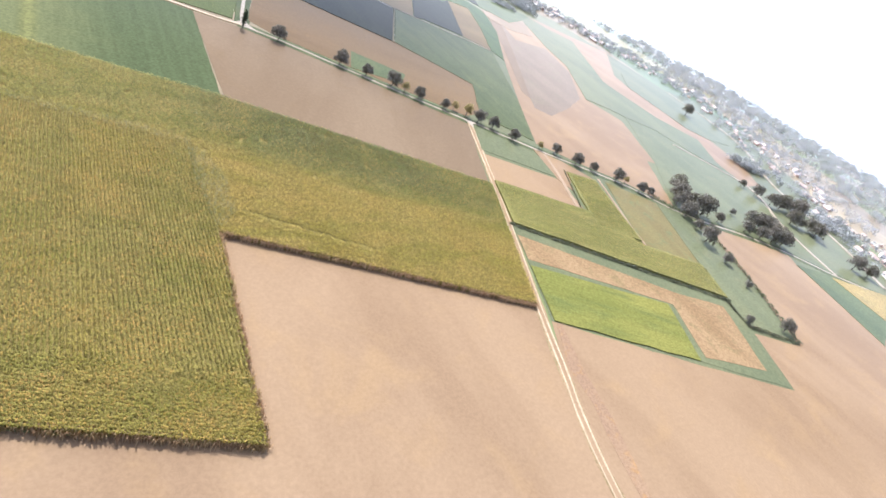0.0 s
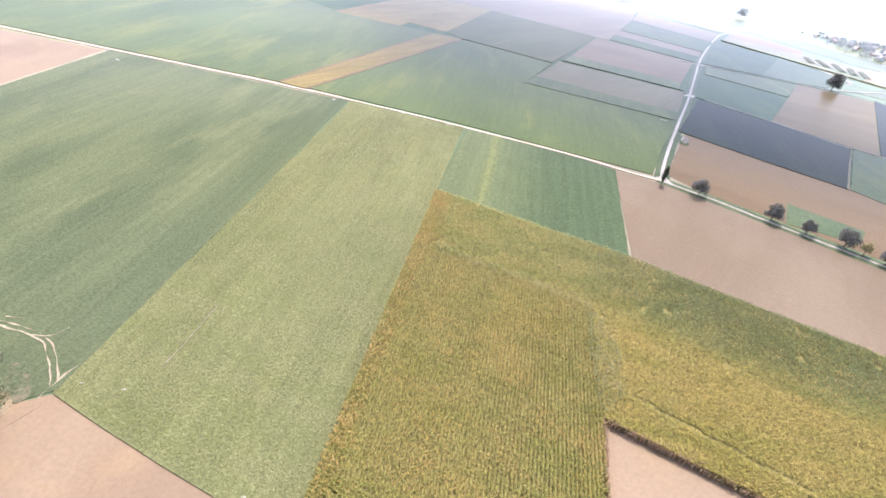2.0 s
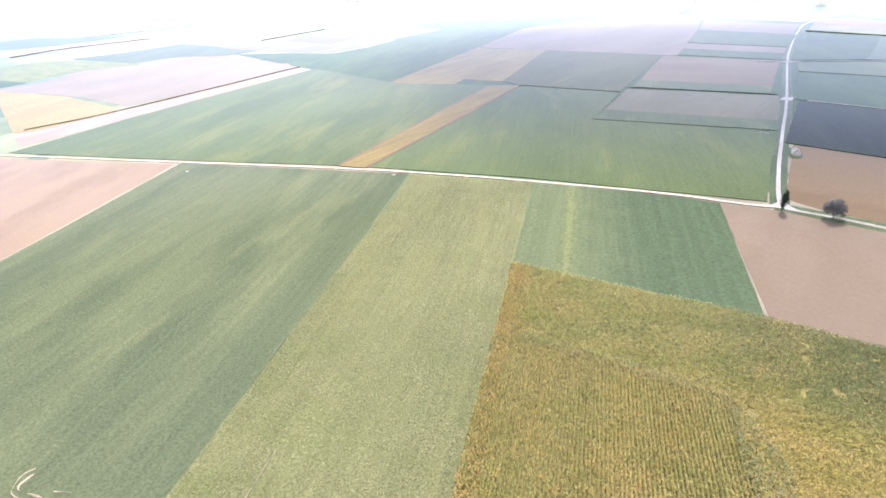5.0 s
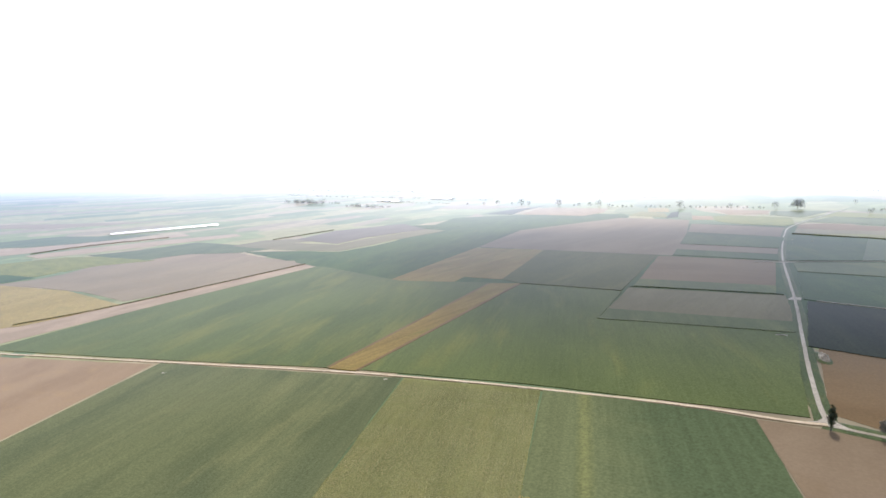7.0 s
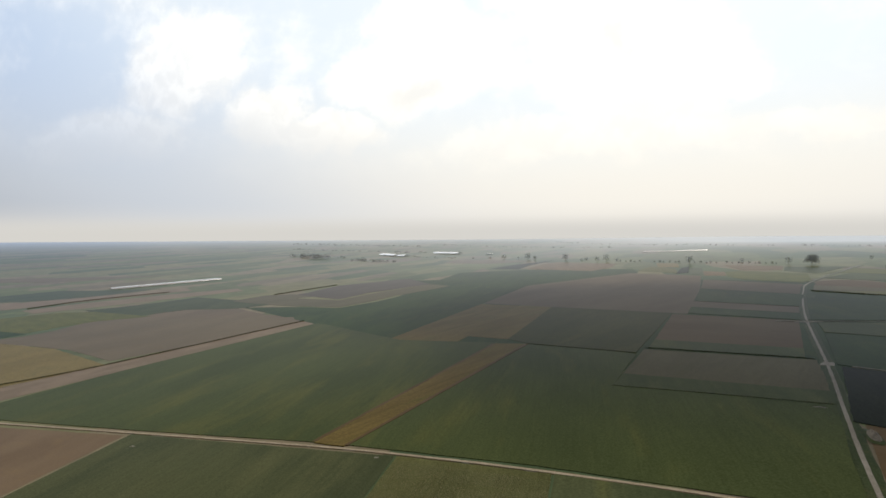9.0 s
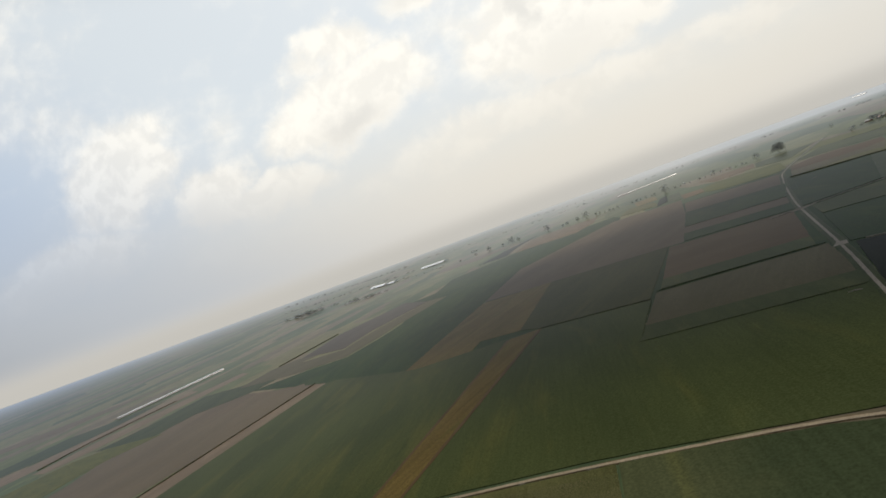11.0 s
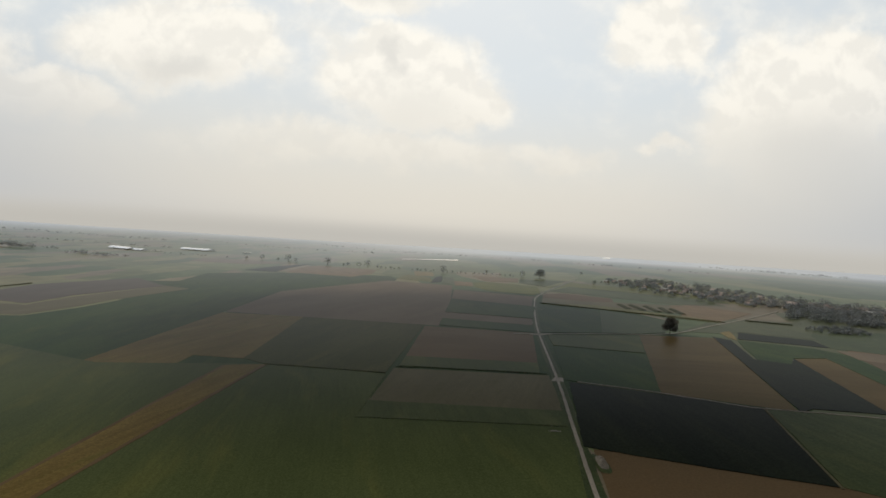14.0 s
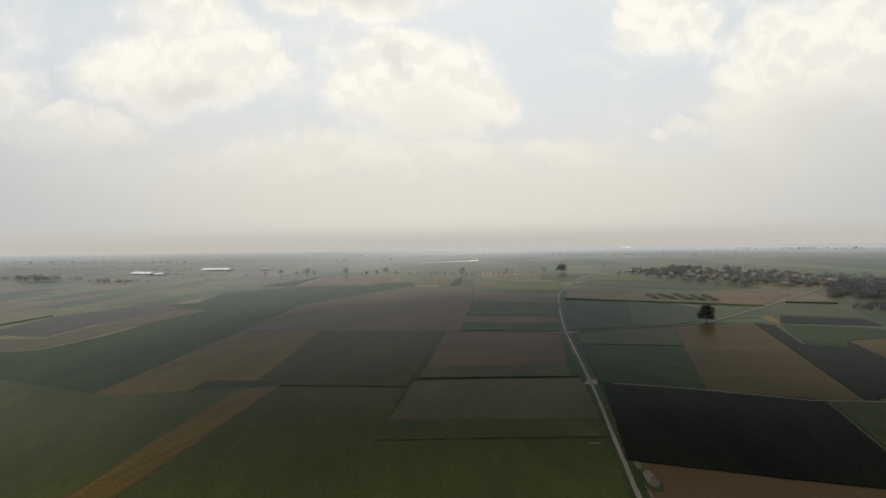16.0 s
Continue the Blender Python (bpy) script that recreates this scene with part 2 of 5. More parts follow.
SLOPE_MAUVE = land("mauve_grey_regrowth", (0.130, 0.104, 0.076), (0.156, 0.124, 0.092), (0.134, 0.118, 0.078), 40, 1.0, 0, 0, 0.1, 0.3, 0.1, 0.6, 0.3)
SLOPE_GREY = land("greyish_pink_regrowth", (0.150, 0.118, 0.080), (0.180, 0.140, 0.094), (0.14, 0.125, 0.078), 40, 1.0, 0, 0, 0.1, 0.3, 0.1, 0.6, 0.3)
OLIVE_GREEN = land("olive_green_regrowth", (0.112, 0.094, 0.043), (0.128, 0.112, 0.050), (0.098, 0.110, 0.054), 16, 0.9, 0, 0, 0.05, 0.3, 0.1, 0.9, 0.35)
OLIVE_PALE = land("pale_olive_regrowth", (0.110, 0.098, 0.056), (0.130, 0.115, 0.066), (0.105, 0.098, 0.048), 30, 0.9, 1.5, -20, 0.05, 0.3, 0.1, 0.6, 0.35)
PATCHY = land("patchy_trodden_ground", (0.070, 0.080, 0.042), (0.105, 0.098, 0.058), (0.17, 0.13, 0.09), 6, 0.5, 0, 0, 0.1, 0.4, 0.1, 0.8)
YELLOW = land("yellow_ripe_crop", (0.195, 0.150, 0.058), (0.225, 0.175, 0.068), (0.165, 0.145, 0.06), 40, 1.0, 0, 0, 0.1, 0.4, 0.2)
PALE_SOIL = land("pale_dusty_soil", (0.205, 0.156, 0.108), (0.250, 0.193, 0.136), (0.18, 0.138, 0.09), 18, 0.7, 0, 0, 0.1, 0.3, 0.1, 0.6, 0.3)
DRY_VERGE = land("dry_trampled_verge", (0.17, 0.13, 0.075), (0.22, 0.165, 0.10), (0.12, 0.115, 0.05), 6, 0.5, 0, 0, 0.1, 0.6, 0.15)
VERGE = land("rough_verge_grass", (0.052, 0.068, 0.034), (0.074, 0.090, 0.042), (0.105, 0.102, 0.050), 8, 0.5, 0, 0, 0.1, 0.6, 0.15)
CORN_FLOOR = land("leafy_corn_floor", (0.150, 0.125, 0.045), (0.190, 0.160, 0.056), (0.20, 0.145, 0.05), 12, 0.5, 0, 0, 0.1, 0.8, 0.3)
GRAVEL = land("pale_gravel", (0.28, 0.25, 0.205), (0.35, 0.315, 0.26), (0.23, 0.205, 0.165), 9, 0.35, 0, 0, 0.1, 0.4, 0.05)
GRAVEL_TAN = land("tan_gravel", (0.225, 0.195, 0.152), (0.285, 0.25, 0.20), (0.18, 0.16, 0.11), 5, 0.35, 0, 0, 0.1, 0.4, 0.05)
DRY_WEEDS = land("rusty_dry_weeds", (0.180, 0.125, 0.083), (0.200, 0.140, 0.090), (0.24, 0.145, 0.065), 7, 0.5, 0, 0, 0.1, 0.5, 0.12, 0.8, 0.4)
STUBBLE_GREY = land("grey_tan_stubble", (0.150, 0.122, 0.082), (0.175, 0.142, 0.094), (0.165, 0.125, 0.075), 40, 1.0, 0, 0, 0.1, 0.3, 0.1, 0.6, 0.3)
SOIL_MAUVE = land("mauve_grey_soil", (0.088, 0.074, 0.058), (0.105, 0.088, 0.070), (0.11, 0.086, 0.066), 40, 1.0, 0, 0, 0.1, 0.3, 0.1, 0.6, 0.3)
LANE = land("trodden_tan_gravel", (0.38, 0.31, 0.22), (0.46, 0.38, 0.28), (0.33, 0.27, 0.185), 7, 0.35, 0, 0, 0.1, 0.4, 0.05)
RUT_DULL = land("dusty_wheel_rut", (0.235, 0.188, 0.122), (0.30, 0.25, 0.17), (0.15, 0.14, 0.075), 2.0, 0.3, 0, 0, 0.1, 0.4, 0.05, 0.9)
RUT = land("bleached_wheel_rut", (0.29, 0.235, 0.155), (0.36, 0.30, 0.21), (0.24, 0.195, 0.125), 3, 0.3, 0, 0, 0.1, 0.4, 0.05, 0.9)


def far_land():
    """Open country: boxy field parcels in greens, tans and browns."""
    m, n, at = begin("open_country")
    wobble = n.vec("ADD", at, n.vec("MULTIPLY", n.add("ShaderNodeTexNoise", {"Vector": at, "Scale": 0.006}).outputs["Color"], (40.0, 40.0, 0.0)))
    turned = n.add("ShaderNodeMapping", {"Vector": wobble, "Rotation": (0, 0, radians(14)), "Scale": (1 / 70, 1 / 230, 1.0)}).outputs[0]
    cell = n.add("ShaderNodeTexVoronoi", {"Vector": turned, "Scale": 1.0, "Randomness": 0.85})
    cell.feature, cell.distance, cell.voronoi_dimensions = "F1", "CHEBYCHEV", "2D"
    pick = n.add("ShaderNodeSeparateColor", {0: cell.outputs["Color"]}).outputs[0]
    ramp = n.add("ShaderNodeValToRGB", {0: pick})
    ramp.color_ramp.interpolation = "CONSTANT"
    tones = ((0.120, 0.140, 0.070), (0.175, 0.182, 0.096), (0.215, 0.182, 0.118), (0.085, 0.117, 0.062),
             (0.140, 0.164, 0.078), (0.190, 0.182, 0.096), (0.170, 0.145, 0.100), (0.105, 0.138, 0.070))
    e = ramp.color_ramp.elements
    while len(e) < len(tones):
        e.new(0.5)
    for k, tone in enumerate(tones):
        e[k].position, e[k].color = k / len(tones), (*tone, 1)
    patch = n.noise(at, 0.03, 6.0, 0.62, 0.5)
    grain = n.noise(at, 0.6, 4.0, 0.6)
    color = n.mix(0.5, ramp.outputs[0], n.mix(n.span(patch, 0.3, 0.7), (0.65, 0.65, 0.65), (1.35, 1.35, 1.3)), "MULTIPLY")
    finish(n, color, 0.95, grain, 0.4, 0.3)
    return m


def part_shaded_crop():
    """A drilled crop, cloud shade put into its colour on one side, with one yellowed drill pass."""
    m, n, at = begin("part_shaded_drilled_crop")
    x, y, _ = n.add("ShaderNodeSeparateXYZ", {0: at}).outputs
    along = n.math("MULTIPLY_ADD", y, 0.085, x)
    broad, grain = n.noise(at, 0.06, 5.0, 0.6), n.noise(at, 1.2, 5.0, 0.7)
    turned = n.add("ShaderNodeMapping", {"Vector": at, "Rotation": (0, 0, radians(-5))}).outputs[0]
    drill = n.noise(n.vec("MULTIPLY", turned, (1.0, 0.03, 1.0)), 0.5, 3.0, 0.6)
    # the eastward darkening is cloud shade put into the crop's colour
    depth = n.span(n.math("MULTIPLY_ADD", broad, 30.0, along), -2.0, 30.0)
    color = n.mix(depth, (0.088, 0.099, 0.048), (0.056, 0.073, 0.037))
    pass_ = n.math("ABSOLUTE", n.math("ADD", along, 12.6))
    yellow = n.math("MULTIPLY", n.span(pass_, 3.4, 0.2), n.span(n.math("ADD", grain, n.math("MULTIPLY", broad, 0.8)), 0.55, 1.0, 0.05, 0.36))
    color = n.mix(yellow, color, (0.150, 0.150, 0.050))
    color = n.mix(0.5, color, n.mix(n.span(grain, 0.25, 0.8), (0.5, 0.5, 0.5), (1.5, 1.5, 1.5)), "MULTIPLY")
    color = n.mix(0.12, color, n.mix(n.span(drill, 0.32, 0.68), (0.4, 0.4, 0.4), (1.5, 1.5, 1.5)), "MULTIPLY")
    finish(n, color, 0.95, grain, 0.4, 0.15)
    return m


LEAF_PART_SHADED = part_shaded_crop()

OPEN = far_land()


def leafy(name, deep, fresh, dry, share=0.15, haze_shine=0.0, thinness=0.25, haze_fade=0.0, ripe=0.0, east=False):
    """Leaves: tone by island, with a share of dry ones; thin enough to let light through."""
    m, n, at = begin(name)
    geo = n.add("ShaderNodeNewGeometry").outputs["Random Per Island"]
    color = n.mix(geo, deep, fresh)
    if east:  # ripens southwards; the headland is greener, and darker far along the northern edge
        x, y, _ = n.add("ShaderNodeSeparateXYZ", {0: at}).outputs
        south = n.math("SUBTRACT", 18.9, n.math("MULTIPLY_ADD", x, 0.2715, y))
        streak = n.noise(n.add("ShaderNodeMapping", {"Vector": at, "Rotation": (0, 0, radians(14)), "Scale": (0.25, 1.0, 1.0)}).outputs[0], 0.16, 5.0, 0.6, 0.4)
        south = n.math("MULTIPLY_ADD", n.math("SUBTRACT", streak, 0.5), 16.0, south)
        head = n.span(south, 34.0, 24.0)
        color = n.mix(head, color, n.mix(geo, (0.140, 0.140, 0.036), (0.270, 0.256, 0.066)))
        green = n.math("MULTIPLY", n.span(n.math("MULTIPLY_ADD", streak, 30.0, x), 22.0, 62.0), n.span(south, 33.0, 16.0))
        green = n.math("MULTIPLY", green, n.span(x, 85.0, 122.0, 1.0, 0.45))
        color = n.mix(green, color, n.mix(geo, (0.082, 0.094, 0.032), (0.160, 0.170, 0.056)))
    drift = n.noise(at, 0.09, 4.0, 0.6)
    if ripe:  # rusty drifts where the corn has dried first
        rust = n.noise(n.vec("MULTIPLY", at, (1.0, 0.5, 1.0)), 0.05, 4.0, 0.55, 0.5)
        color = n.mix(n.math("MULTIPLY", n.span(rust, 0.47, 0.66), ripe), color, n.mix(1.0, color, (1.14, 0.96, 0.76), "MULTIPLY"))
    if ripe:  # fine random specks, darker and lighter
        speck = n.noise(at, 1.3, 3.0, 0.6)
        color = n.mix(1.0, color, n.mix(n.span(speck, 0.36, 0.62), (0.62, 0.62, 0.60), (1.22, 1.22, 1.22)), "MULTIPLY")
    flick = n.math("FRACT", n.math("MULTIPLY", geo, 37.0))
    amount = n.math("MULTIPLY", n.span(drift, 0.35, 0.7), 2 * share)
    color = n.mix(n.math("LESS_THAN", flick, amount), color, dry)
    band = n.noise(n.vec("MULTIPLY", at, (0.35, 1.0, 1.0)), 0.11, 4.0, 0.6, 0.8)
    color = n.mix(n.span(band, 0.42, 0.66), color, n.mix(1.0, color, (0.80, 0.88, 0.66), "MULTIPLY"))
    dull = n.add("ShaderNodeBsdfPrincipled", {"Base Color": color, "Roughness": 0.6, "Specular IOR Level": 0.12}).outputs[0]
    thin = n.add("ShaderNodeBsdfTranslucent", {"Color": color}).outputs[0]
    both = n.add("ShaderNodeMixShader", {0: thinness, 1: dull, 2: thin}).outputs[0]
    # whitish gloss over the leaves stands in for haze
    if haze_shine:
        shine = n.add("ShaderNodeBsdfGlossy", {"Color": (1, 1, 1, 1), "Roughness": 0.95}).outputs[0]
        both = n.add("ShaderNodeMixShader", {0: haze_shine, 1: both, 2: shine}).outputs[0]
    # leaves turn part see-through, so distant crowns fade as in haze
    if haze_fade:
        both = n.add("ShaderNodeMixShader", {0: haze_fade, 1: both, 2: n.add("ShaderNodeBsdfTransparent").outputs[0]}).outputs[0]
    n.tree.links.new(both, n.add("ShaderNodeOutputMaterial").inputs[0])
    return m


def plain(name, base, alt, scale=1.5, rough=0.8, metal=0.0, strength=0.2, haze_sheen=0.0):
    m, n, at = begin(name)
    a, b = n.noise(at, scale, 6.0, 0.65), n.noise(at, scale * 9, 4.0, 0.6)
    color = n.mix(n.span(a, 0.3, 0.7), base, alt)
    color = n.mix(0.4, color, n.mix(b, (0.6, 0.6, 0.6), (1.4, 1.4, 1.4)), "MULTIPLY")
    normal = n.add("ShaderNodeBump", {"Height": b, "Strength": strength, "Distance": 0.05}).outputs[0]
    body = n.add("ShaderNodeBsdfPrincipled", {"Base Color": color, "Roughness": rough, "Metallic": metal, "Normal": normal}).outputs[0]
    # rough white gloss stands in for haze over the village
    if haze_sheen:
        shine = n.add("ShaderNodeBsdfGlossy", {"Color": (1, 1, 1, 1), "Roughness": 0.9}).outputs[0]
        body = n.add("ShaderNodeMixShader", {0: haze_sheen, 1: body, 2: shine}).outputs[0]
    n.tree.links.new(body, n.add("ShaderNodeOutputMaterial").inputs[0])
    return m


FOLIAGE = leafy("broadleaf_foliage", (0.026, 0.036, 0.022), (0.062, 0.074, 0.036), (0.10, 0.080, 0.04), 0.08)
GROVE_LEAVES = (leafy("olive_grove_foliage", (0.045, 0.054, 0.022), (0.105, 0.112, 0.040), (0.15, 0.11, 0.05), 0.05, 0.03, 0.42),
                leafy("yellow_green_grove_foliage", (0.065, 0.074, 0.024), (0.140, 0.140, 0.046), (0.17, 0.13, 0.05), 0.05, 0.03, 0.42),
                leafy("brownish_grove_foliage", (0.056, 0.060, 0.028), (0.120, 0.116, 0.048), (0.16, 0.10, 0.05), 0.05, 0.03, 0.42))
# haze on slope and distant trees is put into gloss, transparency and tint
FOLIAGE_SLOPE = leafy("blue_grey_foliage", (0.088, 0.078, 0.058), (0.132, 0.118, 0.084), (0.14, 0.115, 0.08), 0.05, 0.05, 0.5, 0.10)
FOLIAGE_HEDGE = leafy("hedge_foliage", (0.055, 0.066, 0.030), (0.112, 0.122, 0.050), (0.15, 0.12, 0.06), 0.12, 0.04, 0.5)
FOLIAGE_HAZED = leafy("hazed_far_foliage", (0.085, 0.106, 0.108), (0.120, 0.136, 0.130), (0.12, 0.13, 0.12), 0.05, 0.22, 0.6, 0.40)
FOLIAGE_HAZED_VILLAGE = leafy("hazed_village_foliage", (0.085, 0.104, 0.108), (0.120, 0.134, 0.132), (0.12, 0.13, 0.12), 0.05, 0.28, 0.6, 0.55)
FOLIAGE_HAZED_FAR = leafy("haze_faded_far_foliage", (0.085, 0.105, 0.095), (0.115, 0.130, 0.115), (0.11, 0.12, 0.11), 0.05, 0.50, 0.7, 0.84)
FOLIAGE_DUSTY = leafy("dusty_foliage", (0.20, 0.175, 0.080), (0.32, 0.27, 0.125), (0.36, 0.27, 0.13), 0.25, 0.0, 0.5)
CORN_LEAF = leafy("corn_foliage", (0.145, 0.130, 0.030), (0.278, 0.244, 0.060), (0.36, 0.235, 0.062), 0.17, ripe=0.5)
CORN_RIPE = leafy("ripening_corn_foliage", (0.208, 0.170, 0.042), (0.362, 0.292, 0.074), (0.38, 0.27, 0.075), 0.10, ripe=0.3, east=True)
CORN_STRIP = leafy("yellow_green_strip_foliage", (0.128, 0.128, 0.040), (0.240, 0.232, 0.072), (0.33, 0.25, 0.08), 0.12, ripe=0.2)
CORN_WEEDY = leafy("grey_green_weedy_foliage", (0.140, 0.140, 0.058), (0.250, 0.240, 0.105), (0.28, 0.23, 0.10), 0.15)
CORN_DRY = leafy("dry_orange_corn_foliage", (0.20, 0.135, 0.036), (0.36, 0.245, 0.070), (0.38, 0.24, 0.08), 0.2)
STALKS = leafy("dry_brown_stalks", (0.27, 0.165, 0.095), (0.42, 0.29, 0.175), (0.44, 0.32, 0.19), 0.3, 0.0, 0.6)
CROP_LEAF = leafy("pale_crop_foliage", (0.119, 0.118, 0.045), (0.180, 0.177, 0.067), (0.23, 0.20, 0.088), 0.12)
BARK = plain("grey_brown_bark", (0.060, 0.048, 0.038), (0.11, 0.09, 0.07), 3.0)


# ---- unseen clouds added to shade the middle fields ----
def cloud_heap(x, y, z, wide, deep, seed):
    """A flat-based heap of cloud, lumpy above."""
    bm = bmesh.new()
    bmesh.ops.create_icosphere(bm, subdivisions=5, radius=1.0)
    for v in bm.verts:
        p = v.co.normalized()
        lump = 1 + 0.30 * noise.fractal(p * 1.7 + Vector((seed, 0, 0)), 0.7, 2.1, 5)
        flat = 0.12 if p.z < 0 else 0.36
        v.co = Vector((p.x * wide * lump, p.y * deep * lump, p.z * wide * flat * lump))
    me = bpy.data.meshes.new("cloud")
    bm.to_mesh(me)
    bm.free()
    me.materials.append(CLOUD)
    me.polygons.foreach_set("use_smooth", [True] * len(me.polygons))
    ob = new("cloud", me)
    ob.matrix_basis = pose(x, y, z)
    tagged(ob, "cumulus cloud high out of view, set to shade the fields", "cloud", kind="structure")


CLOUD = plain("white_cloud", (0.80, 0.80, 0.80), (0.86, 0.86, 0.86), 0.01, 1.0, 0.0, 0.0)
HIGH = 2400.0
# held above the view, on the sun's line over each shaded spot
for gx, gy, wide, deep, seed in ((-28, 472, 225, 230, 1.3), (118, 190, 92, 84, 4.1), (-30, 236, 96, 70, 7.7)):
    cloud_heap(gx + TO_SUN.x / TO_SUN.z * HIGH, gy + TO_SUN.y / TO_SUN.z * HIGH, HIGH, wide, deep, seed)

# ---- land ----
CELL, SIDE = 50.0, 2000.0


def ground_at(x, y):
    """A gentle hillside that falls to the west, level further out."""
    r = math.hypot(x, y)
    return (47.38 * math.tanh(x / 800) + 4.53 * math.tanh(y / 800)) / (1 + (r / 3200) ** 4)


def mesh_object(name, bm, material, parent=None, label="", smooth=False):
    me = bpy.data.meshes.new(name)
    bm.to_mesh(me)
    bm.free()
    me.materials.append(material)
    if smooth:
        me.polygons.foreach_set("use_smooth", [True] * len(me.polygons))
    ob = new(name, me)
    ob.parent = parent
    return tagged(ob, label)


def part(name, bm, material, parent, label=""):
    return mesh_object(name, bm, material, parent, label)


def quick_mesh(name, verts, faces, material, parent=None, smooth=False):
    me = bpy.data.meshes.new(name)
    me.from_pydata(verts, [], faces)
    me.materials.append(material)
    if smooth:
        me.polygons.foreach_set("use_smooth", [True] * len(me.polygons))
    ob = new(name, me)
    ob.parent = parent
    return ob


def build_ground():
    inner = np.arange(-SIDE, SIDE + 1, CELL)
    outer = np.array([2100, 2200, 2350, 2500, 2700, 2900, 3150, 3400, 3700, 4000, 4300, 4600, 4900, 5200, 6000, 7000], float)
    line = np.concatenate([-outer[::-1], inner, outer])
    n = len(line)
    verts = [(x, y, ground_at(x, y)) for y in line for x in line]
    faces = [(j * n + i, j * n + i + 1, (j + 1) * n + i + 1, (j + 1) * n + i) for j in range(n - 1) for i in range(n - 1)]
    tagged(quick_mesh("ground", verts, faces, OPEN, smooth=True), "open farmland of green and tan parcels under haze", "ground", kind="structure")


build_ground()


def edge_points(corners, step=6.0, stray=0.25, closed=True):
    """Points along the sides, a little uneven, as tractors leave them."""
    out = []
    for k, a in enumerate(corners):
        if not closed and k == len(corners) - 1:
            out.append(Vector((*a, 0)))
            break
        a, b = Vector((*a, 0)), Vector((*corners[(k + 1) % len(corners)], 0))
        many = max(1, int((b - a).length / step))
        side = Vector((-(b - a).y, (b - a).x, 0)).normalized()
        for i in range(many):
            p = a.lerp(b, i / many)
            off = stray * noise.noise((p.x * 0.13, p.y * 0.13, 3.0)) * 2 if i else 0
            out.append(p + side * off)
    return out


def draped(outline, height, skirt=True):
    """A sheet with that outline, lying on the land at a height, with sides down to the ground."""
    bm = bmesh.new()
    face = bm.faces.new([bm.verts.new(p) for p in outline])
    if face.calc_area() and face.normal.z == 0:
        face.normal_update()
    bmesh.ops.triangulate(bm, faces=[face])
    xs, ys = [p.x for p in outline], [p.y for p in outline]
    for axis, some in ((0, xs), (1, ys)):
        for k in range(math.ceil(min(some) / CELL), math.floor(max(some) / CELL) + 1):
            spot, way = Vector((0, 0, 0)), Vector((0, 0, 0))
            spot[axis], way[axis] = k * CELL, 1
            bmesh.ops.bisect_plane(bm, geom=bm.verts[:] + bm.edges[:] + bm.faces[:], dist=0.001, plane_co=spot, plane_no=way)
    for v in bm.verts:
        v.co.z = ground_at(v.co.x, v.co.y) + height
    bmesh.ops.recalc_face_normals(bm, faces=bm.faces[:])
    if bm.faces and sum(f.normal.z for f in bm.faces) < 0:
        bmesh.ops.reverse_faces(bm, faces=bm.faces[:])
    if skirt:
        rim = [e for e in bm.edges if len(e.link_faces) == 1]
        made = bmesh.ops.extrude_edge_only(bm, edges=rim)["geom"]
        for v in made:
            if isinstance(v, bmesh.types.BMVert):
                v.co.z -= height + 0.05
    return bm


def field(name, material, height, corners, label, stray=0.25, category="field"):
    ob = mesh_object(name, draped(edge_points(corners, 6.0, stray), height), material)
    return tagged(ob, label, category, kind="structure")


def smooth_line(points, step=4.0):
    """Points along a soft curve through the given ones."""
    p = [Vector((*q, 0)) for q in points]
    p = [2 * p[0] - p[1]] + p + [2 * p[-1] - p[-2]]
    out = []
    for a, b, c, d in zip(p, p[1:], p[2:], p[3:]):
        many = max(1, int((c - b).length / step))
        for i in range(many):
            t = i / many
            out.append(0.5 * (2 * b + (c - a) * t + (2 * a - 5 * b + 4 * c - d) * t * t + (3 * b - a - 3 * c + d) * t ** 3))
    return out + [p[-2]]


def ribbon(line, left, right, height, stray=0.12, seed=0.0):
    """A strip along a line, from left to right of it, with ragged sides."""
    bm, rows = bmesh.new(), []
    for k, p in enumerate(line):
        way = (line[min(k + 1, len(line) - 1)] - line[max(k - 1, 0)]).normalized()
        side = Vector((-way.y, way.x, 0))
        row = []
        for n, d in enumerate((left, right)):
            q = p + side * (d + stray * 2 * noise.noise((p.x * 0.3, p.y * 0.3, seed + n * 7.1)))
            row.append((q.x, q.y))
        cross = [Vector((*row[0], 0)).lerp(Vector((*row[1], 0)), f) for f in (0, 0.15, 0.5, 0.85, 1)]
        rows.append([bm.verts.new((q.x, q.y, ground_at(q.x, q.y) + h)) for q, h in zip(cross, (-0.1, height, height, height, -0.1))])
    for a, b in zip(rows, rows[1:]):
        for i in range(4):
            bm.faces.new((a[i + 1], a[i], b[i], b[i + 1]))
    bmesh.ops.recalc_face_normals(bm, faces=bm.faces[:])
    if sum(f.normal.z for f in bm.faces) < 0:
        bmesh.ops.reverse_faces(bm, faces=bm.faces[:])
    return bm

# ---- fields ----
# open fields south of the lane
field("soil_field", SOIL, 0.07, [(-75, -89), (-68, -82), (-55, -85), (-19, -92), (27, -103), (25, -52), (102, -74), (96, -95), (89, -124), (80, -220), (40, -330), (-140, -330), (-150, -120), (-100, -95)], "bare pale tan soil field with faint harrow lines")
field("soil_field", SOIL, 0.05, [(105, -79), (153, -98), (187, -110), (197, -87), (219, -94), (250, -19), (307, -36), (301, -46), (302, -94), (300, -240), (130, -330), (76, -220), (86, -124)], "bare pale tan soil field beyond the farm track")
